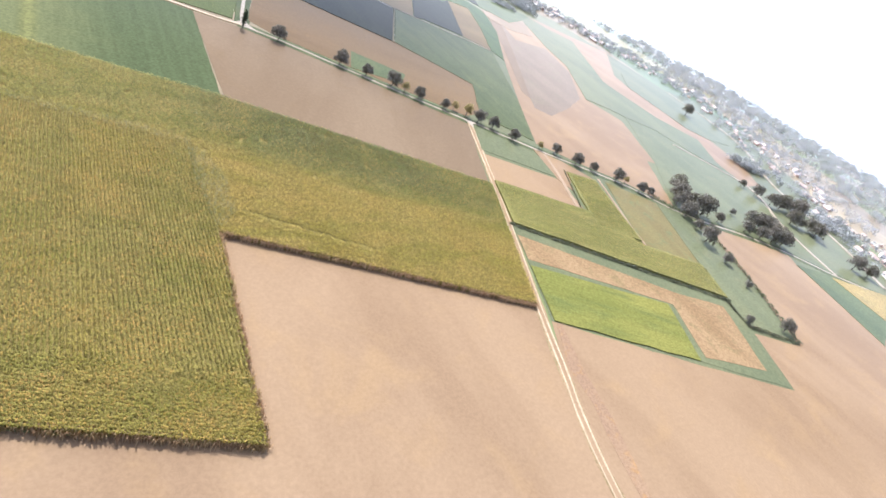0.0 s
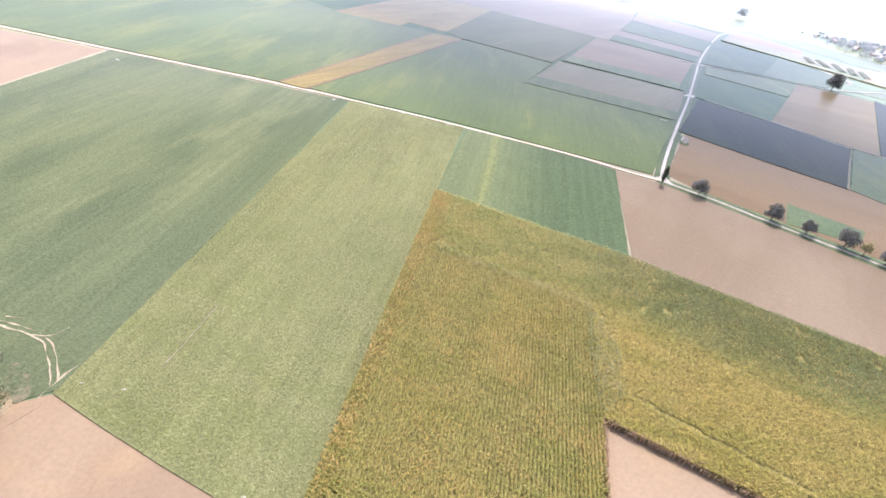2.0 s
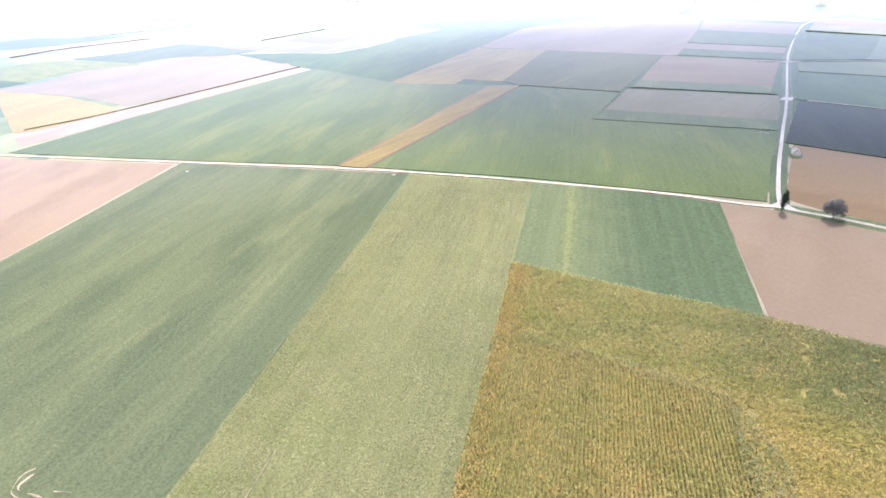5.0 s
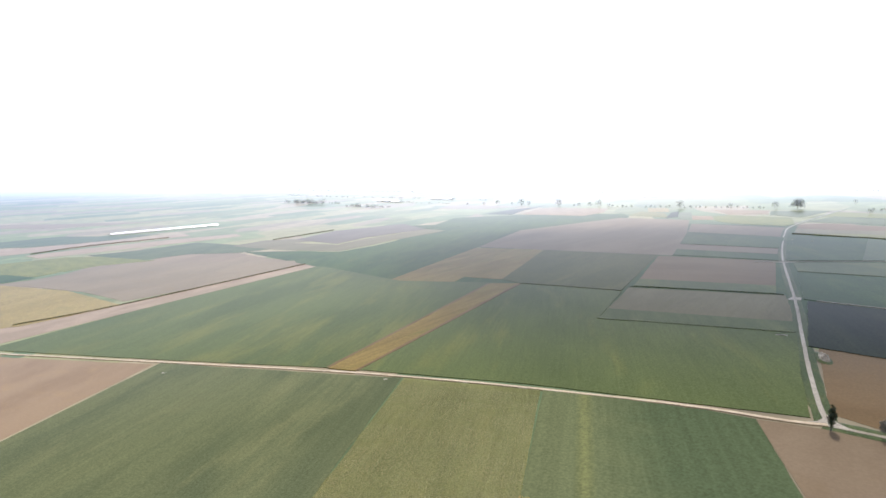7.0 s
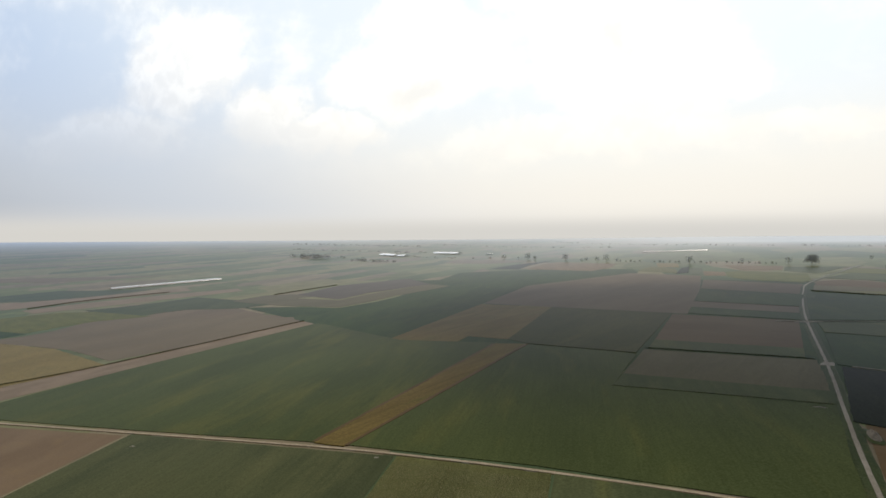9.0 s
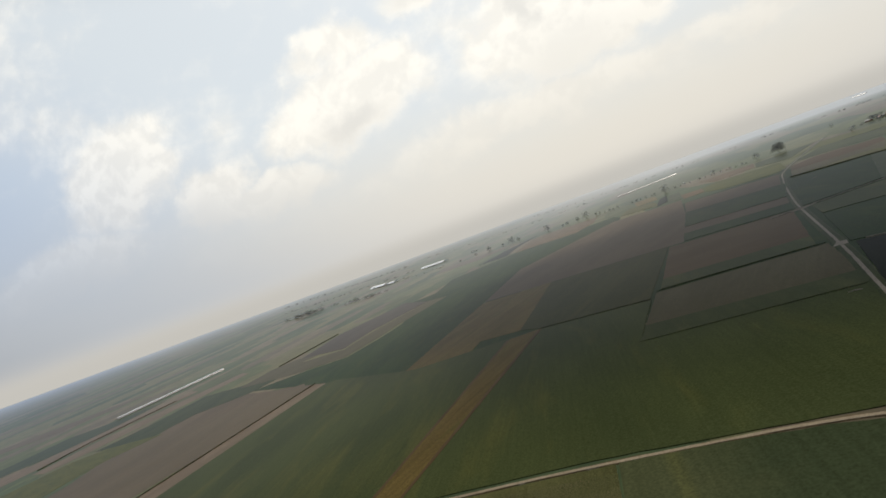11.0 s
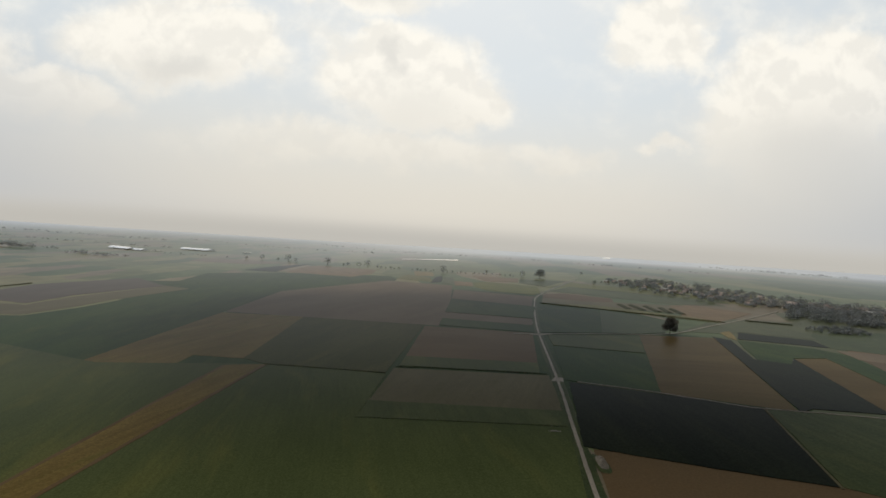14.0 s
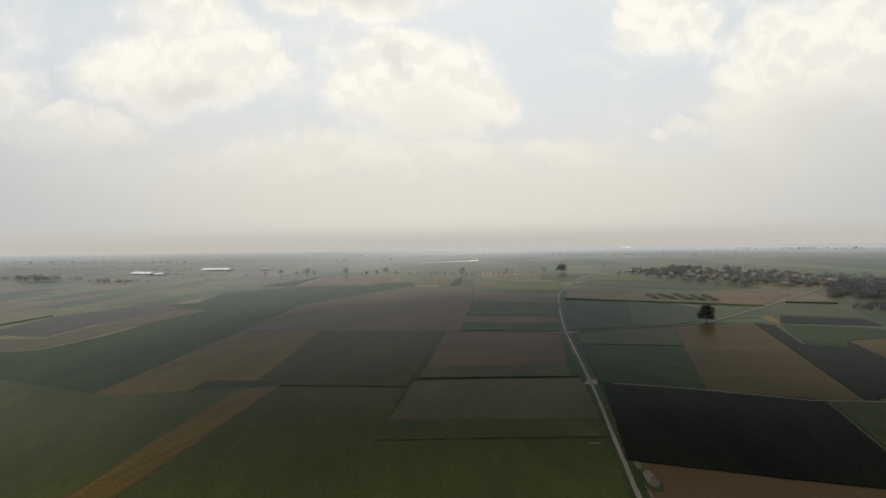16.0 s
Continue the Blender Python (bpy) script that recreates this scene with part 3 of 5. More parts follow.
field("crop_field", LEAF_PALE, 0.2, [(-68, -82), (-55, -85), (-19, -92), (-30, 27), (-36, 95), (-91, 98), (-76, -18)], "pale green leafy crop field beside tall corn")
field("crop_field", LEAF_SOFT, 0.12, [(-68, -81), (-76, -18), (-92, 98), (-217, 96), (-198, -17), (-192, -120), (-150, -119), (-100, -95), (-75, -89)], "mid green crop field with soft drill streaks")
field("soil_field", SOIL, 0.06, [(-219, 94), (-199, -17), (-192, -120), (-420, -120), (-420, 85), (-323, 88)], "bare pinkish brown soil field by the lane")
field("crop_field", LEAF_PART_SHADED, 0.25, [(-35, 95), (-8, 92), (17, 88), (30, 84), (33, 13), (1, 20), (-30, 27)], "deep green young crop field with tramlines")
field("soil_field", SOIL_GREY, 0.07, [(30, 84), (46, 81), (64, 73), (86, 62), (117, 46), (138, 36), (128, 10), (121, -13), (34, 14)], "bare brown soil field below the tree lined road")
# parcels east of the farm track
field("grass_field", MEADOW_GREY, 0.012, [(138, -108), (300, -125), (450, -70), (525, 250), (470, 420), (300, 425), (150, 255), (132, 60), (112, -40)], "dull green grass between parcels on the slope")
field("grass_field", MEADOW_GREY, 0.03, [(138, 40), (174, 26), (240, -8), (250, -16), (219, -93), (186, -109), (105, -79), (118, -36), (125, -10), (131, 14)], "dull green grass between crop parcels")
field("grass_field", MEADOW_GREY, 0.025, [(228, 0), (276, 42), (301, 102), (380, 60), (520, 260), (600, 260), (560, 140), (480, 20), (430, -60), (372, -68), (300, -32), (250, -16)], "grey green meadows below the village")
field("grass_field", MEADOW_GREY, 0.15, [(140, 37), (168, 18), (166, 2), (132, 14)], "green grass parcel in the road fork")
field("soil_field", SOIL, 0.17, [(167.6, 25.3), (181.4, 17.8), (193.6, 5.4), (189.2, 5.0), (177.2, 8.4), (168.8, -8.0), (164.8, -0.5), (166.4, 14.0)], "bare soil end of a grass parcel by the road", 0.4)
field("soil_field", SOIL, 0.06, [(131, 11), (166, 0), (164, -22), (124, -12)], "small bare tan parcel beside the track")
field("crop_field", LEAF_GOLD, 0.7, [(176, 8), (192, 5), (182, -39), (162, -31)], "small ripening yellow green crop parcel")
field("stubble_field", OLIVE_GREEN, 0.12, [(200, 6), (226, -6), (208, -51), (181, -42)], "olive brown stubble parcel")
field("grass_field", MEADOW_GREY, 0.2, [(226, -6), (250, -16), (235, -60), (219, -92), (197, -84), (200, -72), (208, -51)], "blue green meadow strip inside a hedge")
field("crop_field", LEAF_GOLD, 0.8, [(125, -10), (164, -22), (181, -42), (208, -51), (202, -70), (118, -36)], "ripening yellow green crop strip with dark rows")
field("grass_field", MEADOW_GREY, 0.1, [(117, -37), (198, -72), (186, -109), (153, -96), (106, -79)], "green grass margin round a tan strip")
field("stubble_field", STUBBLE, 0.16, [(116, -42), (174, -68), (194, -74), (182, -102), (157, -95), (165, -73), (113, -54)], "tan stubble strip with dark flecks")
field("crop_field", LEAF_LIME, 0.35, [(112, -57), (162, -73), (153, -96), (106, -79)], "bright lime green crop parcel with rounded corner")
field("crop_field", LEAF_BLUE, 0.2, [(302, -45), (328, -52), (326, -84), (291, -98)], "blue green crop strip on the slope")
field("crop_field", YELLOW, 0.3, [(326, -53), (372, -66), (326, -84)], "yellow ripe crop strip by the road")
# fields north of the tree lined road
field("soil_field", SOIL_RED, 0.06, [(51, 92), (66, 157), (137, 125), (169, 92), (154, 53), (140, 45), (117, 55), (85, 71), (62, 82)], "bare reddish brown soil field by the road fork")
field("grass_field", LEAF_BLUE, 0.14, [(97, 89), (121, 77), (114, 64), (91, 68)], "small green parcel beside roadside trees")
field("crop_field", LEAF_DARK, 0.3, [(84.6, 242.7), (122.9, 218.3), (157.9, 196.8), (142.2, 152.7), (131.0, 123.1), (100.4, 138.4), (63.2, 159.6)], "very dark green crop field beside the gravel road")
field("crop_field", LEAF_TEAL, 0.2, [(166, 194), (198, 182), (225, 169), (194, 80), (174, 34), (151, 50), (167, 90), (132.2, 123.2), (143.7, 152.9), (160.0, 197.1)], "green crop field behind roadside trees")
field("soil_field", SOIL, 0.06, [(194, 80), (214, 75), (258, 112), (301, 102), (276, 42), (269, 43), (240, -6), (174, 32)], "bare tan field with a pointed corner")
field("soil_field", SOIL_OLIVE, 0.07, [(181, 370), (233, 356), (171, 190), (124, 222)], "brown soil field near a lone tree")
field("crop_field", LEAF_DARK, 0.25, [(234, 359), (240, 346), (217, 287), (231, 273), (244, 288), (208, 184), (180, 194), (171, 189)], "very dark green crop strip")
field("crop_field", LEAF_DEEP, 0.25, [(150, 536), (204, 512), (155, 379), (107, 383)], "deep green crop field beside the gravel road")
field("crop_field", LEAF_MID, 0.25, [(109, 373), (179, 366), (156, 307), (103, 335)], "green crop strip along a pale lane")
field("crop_field", LEAF_DEEP, 0.22, [(102, 332), (154, 303), (123, 223), (84, 247)], "deep green crop field beside the gravel road")
field("crop_field", LEAF_BLUE, 0.2, [(204, 512), (240, 428), (205, 377), (183, 374), (155, 379)], "green crop field before a lone tree")
# slope below the village
field("soil_field", SOIL, 0.045, [(229, 157), (267, 234), (292, 300), (357, 381), (450, 352), (363, 195), (325, 203), (285, 126), (301, 102), (258, 112), (214, 75), (194, 80)], "bare pinkish field on the slope")
field("crop_field", LEAF_DEEP, 0.035, [(82, 247), (66, 158), (137, 126), (160, 170), (181, 195), (215, 290), (238, 350), (205, 377), (240, 428), (225, 500), (176, 648), (147, 562), (104, 377)], "dull green crop between larger fields")
field("crop_field", LEAF_DARK, 0.2, [(266, 377), (302, 343), (293, 317), (248, 350)], "dark green crop strip by a meadow")
field("crop_field", LEAF_DEEP, 0.18, [(245, 346), (280, 316), (287, 294), (267, 234), (229, 157), (226, 172), (248, 230), (265, 287), (244, 288), (231, 273), (218, 284), (233, 321)], "deep green crop field on the slope")
field("soil_field", SOIL_OLIVE, 0.08, [(244, 287), (265, 287), (248, 230), (226, 172), (208, 183)], "brown soil strip on the slope")
field("crop_field", LEAF_BLUE, 0.12, [(339, 387), (391, 368), (345, 320), (316, 293), (292, 317), (316, 362)], "fresh green crop before a dark wood")
field("stubble_field", SLOPE_GREY, 0.13, [(291, 309), (315, 291), (345, 320), (357, 330), (330, 270), (300, 262), (283, 283)], "pale tan stubble on the slope")
field("crop_field", MEADOW_GREY, 0.11, [(220, 383), (296, 448), (351, 422), (328, 374), (306, 347), (267, 379), (252, 371)], "grey green crop beside the pale lane")
field("soil_field", SOIL_GREY, 0.1, [(294, 304), (297, 279), (251, 177), (211, 93), (210, 103), (247, 188)], "narrow brown soil strip on the slope")
field("stubble_field", SLOPE_MAUVE, 0.09, [(286, 232), (325, 239), (314, 186), (277.2, 123.8), (242.2, 94.2), (214.2, 74.1), (205.3, 80.0), (221.3, 116.1), (251, 177), (297, 279)], "grey olive regrowth field on the slope")
field("crop_field", MEADOW_GREY, 0.2, [(324, 203), (363, 195), (367, 172), (378, 138), (406, 112), (380, 71), (379, 61), (362, 68), (341, 103), (315, 113), (305, 120), (285, 126)], "long dull green crop field on the slope")
field("soil_field", SOIL, 0.07, [(447, 352), (501, 346), (414, 235), (408, 207), (413, 166), (416, 134), (436, 122), (430, 80), (406, 48), (381, 42), (379, 61), (380, 71), (406, 112), (378, 138), (367, 172), (363, 195)], "long bare tan strip below the village")
field("crop_field", MEADOW_GREY, 0.2, [(446, 258), (497, 232), (503, 174), (468, 124), (436, 122), (416, 134), (413, 166), (408, 207)], "pale green crop strip below the village")
field("grass_field", MEADOW_GREY, 0.09, [(315, 113), (341, 103), (362, 68), (379, 61), (381, 42), (331, 11), (289, -10), (264, -12), (239, -8), (278, 45)], "wide grey green meadow on the slope")
field("crop_field", MEADOW_GREY, 0.12, [(377, 388), (403, 341), (428, 328), (363, 195), (324, 203), (331, 247), (350, 310), (357, 382)], "pale green crop field on the slope")
field("dry_weeds", DRY_WEEDS, 0.09, [(106, -80), (108, -80), (105, -92), (104, -98), (103, -108), (101, -117), (99, -126), (96, -126), (98, -112), (100, -104), (100, -94)], "rusty dry weed strip beside the farm track")
# fields north of the lane
field("crop_field", LEAF_DEEP, 0.035, [(-200, 300), (-136, 280), (-83, 288), (-12, 262), (-22, 192), (66, 176), (84, 252), (104, 377), (147, 562), (176, 648), (70, 720), (20, 700), (-90, 480)], "dull green weedy crop between ploughed parcels")
field("crop_field", LEAF_MID, 0.25, [(-345, 96), (-217, 100), (-121, 104), (-42, 100), (17, 92), (45, 88), (53, 130), (64, 180), (-22, 197), (-11, 266), (-83, 293), (-184, 302), (-299, 374), (-311, 376), (-338, 191)], "large green crop field with paler drifts")
field("stubble_field", STUBBLE_OLD, 0.33, [(-129, 103), (-115, 102), (-83, 291), (-105, 291)], "narrow tan stubble strip through green crop")
field("soil_edge", SOIL_RED, 0.35, [(-130.5, 104), (-128.8, 104), (-104.8, 290), (-107, 290)], "dark bare edge of a stubble strip")
field("soil_edge", SOIL_RED, 0.35, [(-115.6, 103), (-113.8, 103), (-81.5, 290), (-84, 290)], "dark bare edge of a stubble strip")
field("soil_strip", PALE_SOIL, 0.1, [(-394, 132), (-370, 201), (-335, 391), (-311, 376), (-338, 191), (-350, 106)], "long pale bare soil strip beside a dark bank")
field("crop_field", YELLOW, 0.2, [(-598, 254), (-485, 242), (-370, 201), (-384, 139), (-394, 132)], "yellow ripe field")
field("stubble_field", STUBBLE_OLD, 0.1, [(-195, 305), (-177, 507), (-93, 475), (-100, 308), (-134, 319), (-136, 284)], "tan brown stubble field with stepped edge")
field("crop_field", OLIVE, 0.16, [(-93, 475), (17, 425), (-12, 266), (-83, 293), (-100, 308)], "olive dark green field")
field("soil_field", SOIL_GREY, 0.07, [(-24, 873), (75, 778), (57, 607), (29, 419), (-93, 475), (-176, 513), (-164, 706)], "broad grey brown ploughed field")
field("soil_field", SOIL_RED, 0.07, [(17, 419), (100, 382), (79, 285), (0, 309)], "brown ploughed parcel beside the gravel road")
field("crop_field", LEAF_MID, 0.2, [(0, 309), (79, 285), (74, 262), (-4, 284)], "green crop strip below brown parcel")
field("soil_field", OLIVE_PALE, 0.07, [(-7, 279), (78, 257), (68, 198), (-18, 219)], "olive brown regrown parcel beside the gravel road")
field("crop_field", LEAF_NEAR, 0.3, [(-18, 219), (68, 198), (64, 180), (-22, 197)], "yellow green crop strip along a dark edge")
field("crop_field", LEAF_DEEP, 0.25, [(35, 461), (109, 415), (102, 383), (29, 422)], "dark green crop strip")
field("soil_field", SOIL_GREY, 0.07, [(41, 500), (117, 452), (109, 418), (35, 461)], "brown soil strip")
field("crop_field", LEAF_DEEP, 0.25, [(57, 607), (141, 532), (117, 452), (41, 500)], "dark green crop parcel")
field("soil_field", SOIL_GREY, 0.07, [(72, 718), (167, 624), (142, 536), (58, 612)], "brown soil parcel")
field("grass_field", MEADOW_GREY, 0.05, [(321, 421), (339, 363), (277, 295), (264, 371)], "grey green meadow before a dark wood")
# the western plain and the far country
field("stubble_field", STUBBLE_GREY, 0.09, [(-612, 252), (-593, 283), (-594, 315), (-620, 372), (-587, 405), (-500, 399), (-441, 415), (-365, 417), (-342, 387), (-352, 298), (-365, 250), (-380, 212), (-460, 239), (-542, 251)], "weathered grey tan stubble field")
field("soil_field", SLOPE_GREY, 0.05, [(-577, 393), (-594, 462), (-542, 509), (-419, 437), (-339, 409), (-340, 384), (-350, 326), (-398, 300), (-487, 321)], "pinkish bare field end beside a soil strip")
field("crop_field", LEAF_LIME, 0.13, [(-714, 297), (-803, 344), (-782, 370), (-752, 429), (-703, 441), (-571, 415), (-612, 372), (-616, 330), (-614, 299)], "light green crop field")
field("crop_field", LEAF_DEEP, 0.14, [(-695, 287), (-669, 304), (-606, 294), (-608, 269), (-617, 245)], "small deep green crop parcel")
field("crop_field", LEAF_TEAL, 0.11, [(-734, 448), (-697, 517), (-684, 601), (-576, 570), (-477, 522), (-500, 483), (-572, 469), (-597, 413), (-641, 418)], "dull green crop on the western plain")
field("soil_field", PALE_SOIL, 0.1, [(-839, 432), (-825, 515), (-780, 634), (-717, 732), (-672, 695), (-717, 576), (-751, 486), (-785, 414)], "long pinkish soil strip on the western plain")
field("soil_field", PALE_SOIL, 0.09, [(-962, 415), (-965, 477), (-910, 576), (-843, 733), (-792, 697), (-836, 571), (-868, 450), (-900, 383)], "long bare strip on the western plain")
field("crop_field", LEAF_BLUE, 0.1, [(-1027, 465), (-1126, 517), (-1101, 556), (-1081, 655), (-981, 673), (-895, 727), (-898, 620), (-929, 541)], "blue green crop strip on the western plain")
field("soil_field", SLOPE_GREY, 0.08, [(-1471, 725), (-1575, 782), (-1466, 847), (-1304, 924), (-1163, 1027), (-1225, 877), (-1293, 787)], "thin pinkish strip far across the plain")
field("stubble_field", OLIVE_PALE, 0.11, [(-577, 557), (-571, 628), (-528, 643), (-464, 611), (-488, 591), (-395, 561), (-390, 635), (-344, 774), (-295, 736), (-331, 608), (-337, 552), (-354, 493), (-450, 510)], "tan stubble strip with stepped end")
field("soil_field", SOIL_MAUVE, 0.12, [(-516, 635), (-526, 780), (-446, 909), (-344, 774), (-399, 651), (-403, 574)], "mauve grey ploughed field on the western plain")
field("crop_field", LEAF_DEEP, 0.115, [(-438, 704), (-448, 859), (-332, 858), (-300, 827), (-381, 761)], "dark green crop strip on the western plain")
field("crop_field", LEAF_DEEP, 0.06, [(-313, 377), (-429, 450), (-500, 493), (-424, 499), (-350, 488), (-331, 540), (-323, 600), (-350, 779), (-379, 1041), (-231, 1064), (-21, 977), (-10, 892), (-35, 693), (-87, 546), (-149, 462), (-176, 513), (-195, 305), (-299, 374), (-311, 371)], "wide dark green crop field")
field("crop_field", LEAF_DARK, 0.13, [(-340, 1138), (-304, 1282), (-231, 1415), (-259, 1223), (-259, 1087)], "dark green slanting crop parcel")
field("stubble_field", STUBBLE, 0.14, [(-239, 1084), (-231, 1287), (-202, 1317), (-55, 1156), (-61, 1031), (-92, 955)], "pale tan stubble parcel far across the fields")
field("soil_field", SLOPE_GREY, 0.1, [(-393, 1358), (-282, 1445), (-457, 1585), (-591, 1639), (-580, 1477)], "thin tan strip far across the fields")
field("crop_field", LEAF_GOLD, 0.15, [(-11, 915), (11, 1016), (50, 933), (49, 838)], "yellow green crop parcel behind ploughed land")
field("crop_field", LEAF_DARK, 0.2, [(45, 830), (61, 949), (76, 976), (64, 845)], "small dark crop parcel behind ploughed land")
field("crop_field", MEADOW_GREY, 0.15, [(76, 947), (92, 929), (80, 789), (62, 815)], "small grey green crop parcel")
field("stubble_field", STUBBLE, 0.14, [(86, 859), (113, 832), (106, 765), (79, 779)], "small tan stubble parcel")
field("crop_field", LEAF_LIME, 0.13, [(113, 832), (140, 841), (201, 759), (182, 666), (167, 647), (117, 703), (106, 756)], "fresh green crop field by the gravel road")
field("stubble_field", STUBBLE, 0.12, [(138, 856), (131, 977), (206, 908), (188, 830)], "tan stubble strip far across the fields")
field("crop_field", LEAF_NEAR, 0.16, [(187, 818), (205, 894), (277, 858), (213, 758)], "green crop parcel at the road's bend")
field("stubble_field", YELLOW, 0.12, [(24, 987), (25, 1118), (63, 1073), (59, 965)], "ripe yellow parcel far across the fields")
field("soil_field", SOIL_RED, 0.09, [(184, 656), (212, 665), (255, 607), (242, 569), (221, 572), (171, 615)], "bare reddish brown strip by the gravel road")
field("crop_field", LEAF_NEAR, 0.1, [(199, 693), (250, 756), (360, 600), (358, 535), (298, 553), (246, 637)], "olive green crop field before the village")
field("stubble_field", OLIVE_PALE, 0.08, [(171, 615), (221, 572), (242, 569), (295, 543), (274, 481), (208, 540), (158, 569)], "olive stubble field before the village")
field("soil_field", STUBBLE, 0.12, [(295, 543), (324, 540), (348, 478), (283, 428), (264, 456), (274, 481)], "bare tan field by the pale lane")
field("crop_field", LEAF_GOLD, 0.3, [(155, 560), (210, 544), (267, 462), (285, 427), (280, 422), (199, 515)], "thin yellow green crop strip")
field("crop_field", MEADOW_GREY, 0.1, [(283, 421), (315, 433), (332, 404), (319, 367), (311, 363), (296, 382), (261, 376)], "grey green meadow beside the pale lane")
field("crop_field", YELLOW, 0.16, [(250, 376), (262, 382), (254, 363), (244, 345), (245, 357)], "small yellow crop wedge by the lane")
field("crop_field", MEADOW_GREY, 0.07, [(376, 486), (351, 433), (345, 357), (398, 413), (410, 486)], "green meadow before a dark wood")
field("crop_field", LEAF_LIME, 0.08, [(209, 742), (275, 831), (327, 739), (395, 623), (363, 605), (250, 756)], "light green meadow before the village")

# ---- roads ----
def road(name, line, half, material, label, height=0.10, verge=1.6, ruts=False, grass=None, rut=0.36, step=4.0):
    """A lane with grass verges; a farm track also has two bleached wheel ruts with grass between."""
    way = smooth_line(line, step)
    base = new(name)
    tagged(base, label, "road", kind="structure")
    if verge:
        part("verge", ribbon(way, -half - verge, half + verge, height - 0.05, 0.35, 2.0), grass or VERGE, base, "rough trodden verge")
    if ruts:
        part("crown", ribbon(way, -half, half, height - 0.02, 0.35, 5.0), PATCHY if ruts == "grass" else SOIL, base, "thin worn crown between the ruts")
        for k in (-1, 1):
            part("wheel_rut", ribbon(way, k * half * 0.66 - rut, k * half * 0.66 + rut, height, 0.2 if ruts == "grass" else 0.15, 9.0 + k), material, base, "bleached wheel rut")
    else:
        part("carriageway", ribbon(way, -half, half, height, 0.12, 4.0), material, base, "pale worn gravel carriageway")
    return base


road("road_1", [(47, 84), (66, 76), (85, 66), (117, 50), (139, 40), (173, 24), (214, 7), (237, -10), (259, -18), (279, -23), (308, -35), (336, -52), (365, -66), (440, -110)], 1.05, GRAVEL_TAN, "narrow pale gravel road lined with trees", 0.14, 3.4)
road("road_2", [(-480, 82), (-347, 91), (-218, 97), (-122, 100), (-70, 98.5), (-42, 96.5), (-8, 93), (17, 89.5), (38, 84.5), (48, 83.5)], 0.95, LANE, "pale gravel lane between green fields", 0.30, 0.25, grass=DRY_VERGE)
road("track_3", [(139, 40), (131.5, 14), (122.3, -17), (111.2, -51.7), (103, -77), (97.8, -95), (94, -107), (90.4, -124.5), (84, -170), (80, -240)], 1.2, RUT, "farm track with bleached wheel ruts", 0.14, 0.7, ruts="soil", grass=DRY_VERGE)
road("road_4", [(48, 83), (51, 104), (57, 136), (66, 180), (80, 248), (104, 377), (121, 455), (147.5, 562), (176, 648), (270, 826), (300, 880)], 0.95, GRAVEL, "straight pale gravel road between dark fields", 0.16, 2.6)
road("lane_5", [(85, 380), (105, 378), (153, 375), (205, 372), (259.5, 405.7), (314.7, 441.6), (384.5, 492)], 1.3, GRAVEL, "thin pale lane past a lone tree", 0.3, 0.5)

road("village_road", [(519, 251), (523.6, 218.7), (525.9, 197.6), (517.6, 154), (490, 111.5), (445.5, 62), (428, 26.5), (410, -20), (385, -60)], 1.9, GRAVEL_TAN, "pale road along the village edge", 0.3, 0.0)
road("slope_lane", [(340, 84), (362.6, 65), (370.3, 56), (378, 47), (379, 37), (371, 20), (352, -4), (342, -30), (336, -52)], 1.3, GRAVEL_TAN, "thin pale lane on the slope", 0.3, 0.0)
road("parcel_track", [(172.6, 22.6), (169.1, 6.2), (164.2, -10), (161, -22), (158.5, -31)], 1.2, PALE_SOIL, "pale worn track between parcels", 0.2, 0.0)
road("parcel_track", [(196.5, 7.7), (190.8, -11.1), (184.6, -31.5), (182.8, -41)], 0.8, PALE_SOIL, "pale worn track between parcels", 0.2, 0.0)

road("field_track", [(89, 243), (122, 222), (150, 200), (157, 196), (190, 184), (224, 170)], 0.7, GRAVEL_TAN, "faint pale track between dark fields", 0.34, 0.0)
road("field_track", [(158, 194), (144, 157), (131, 122)], 0.6, OLIVE_PALE, "faint worn track along a dark crop", 0.36, 0.0)


def fork(corners, label):
    ob = mesh_object("fork", draped([Vector((*p, 0)) for p in corners], 0.17), GRAVEL)
    tagged(ob, label, "road", kind="structure")


fork([(42.5, 84.9), (46, 85.8), (48, 88), (49, 91.5), (50.4, 91), (50.6, 87), (51.6, 84.5), (53, 82), (52, 81.2), (46.5, 83.2)], "widened pale gravel road fork by a poplar")
fork([(135.5, 41.5), (138, 38), (138, 34.5), (139.2, 35), (139.9, 38), (142.6, 38.2), (142, 39.6)], "pale gravel mouth of the farm track")

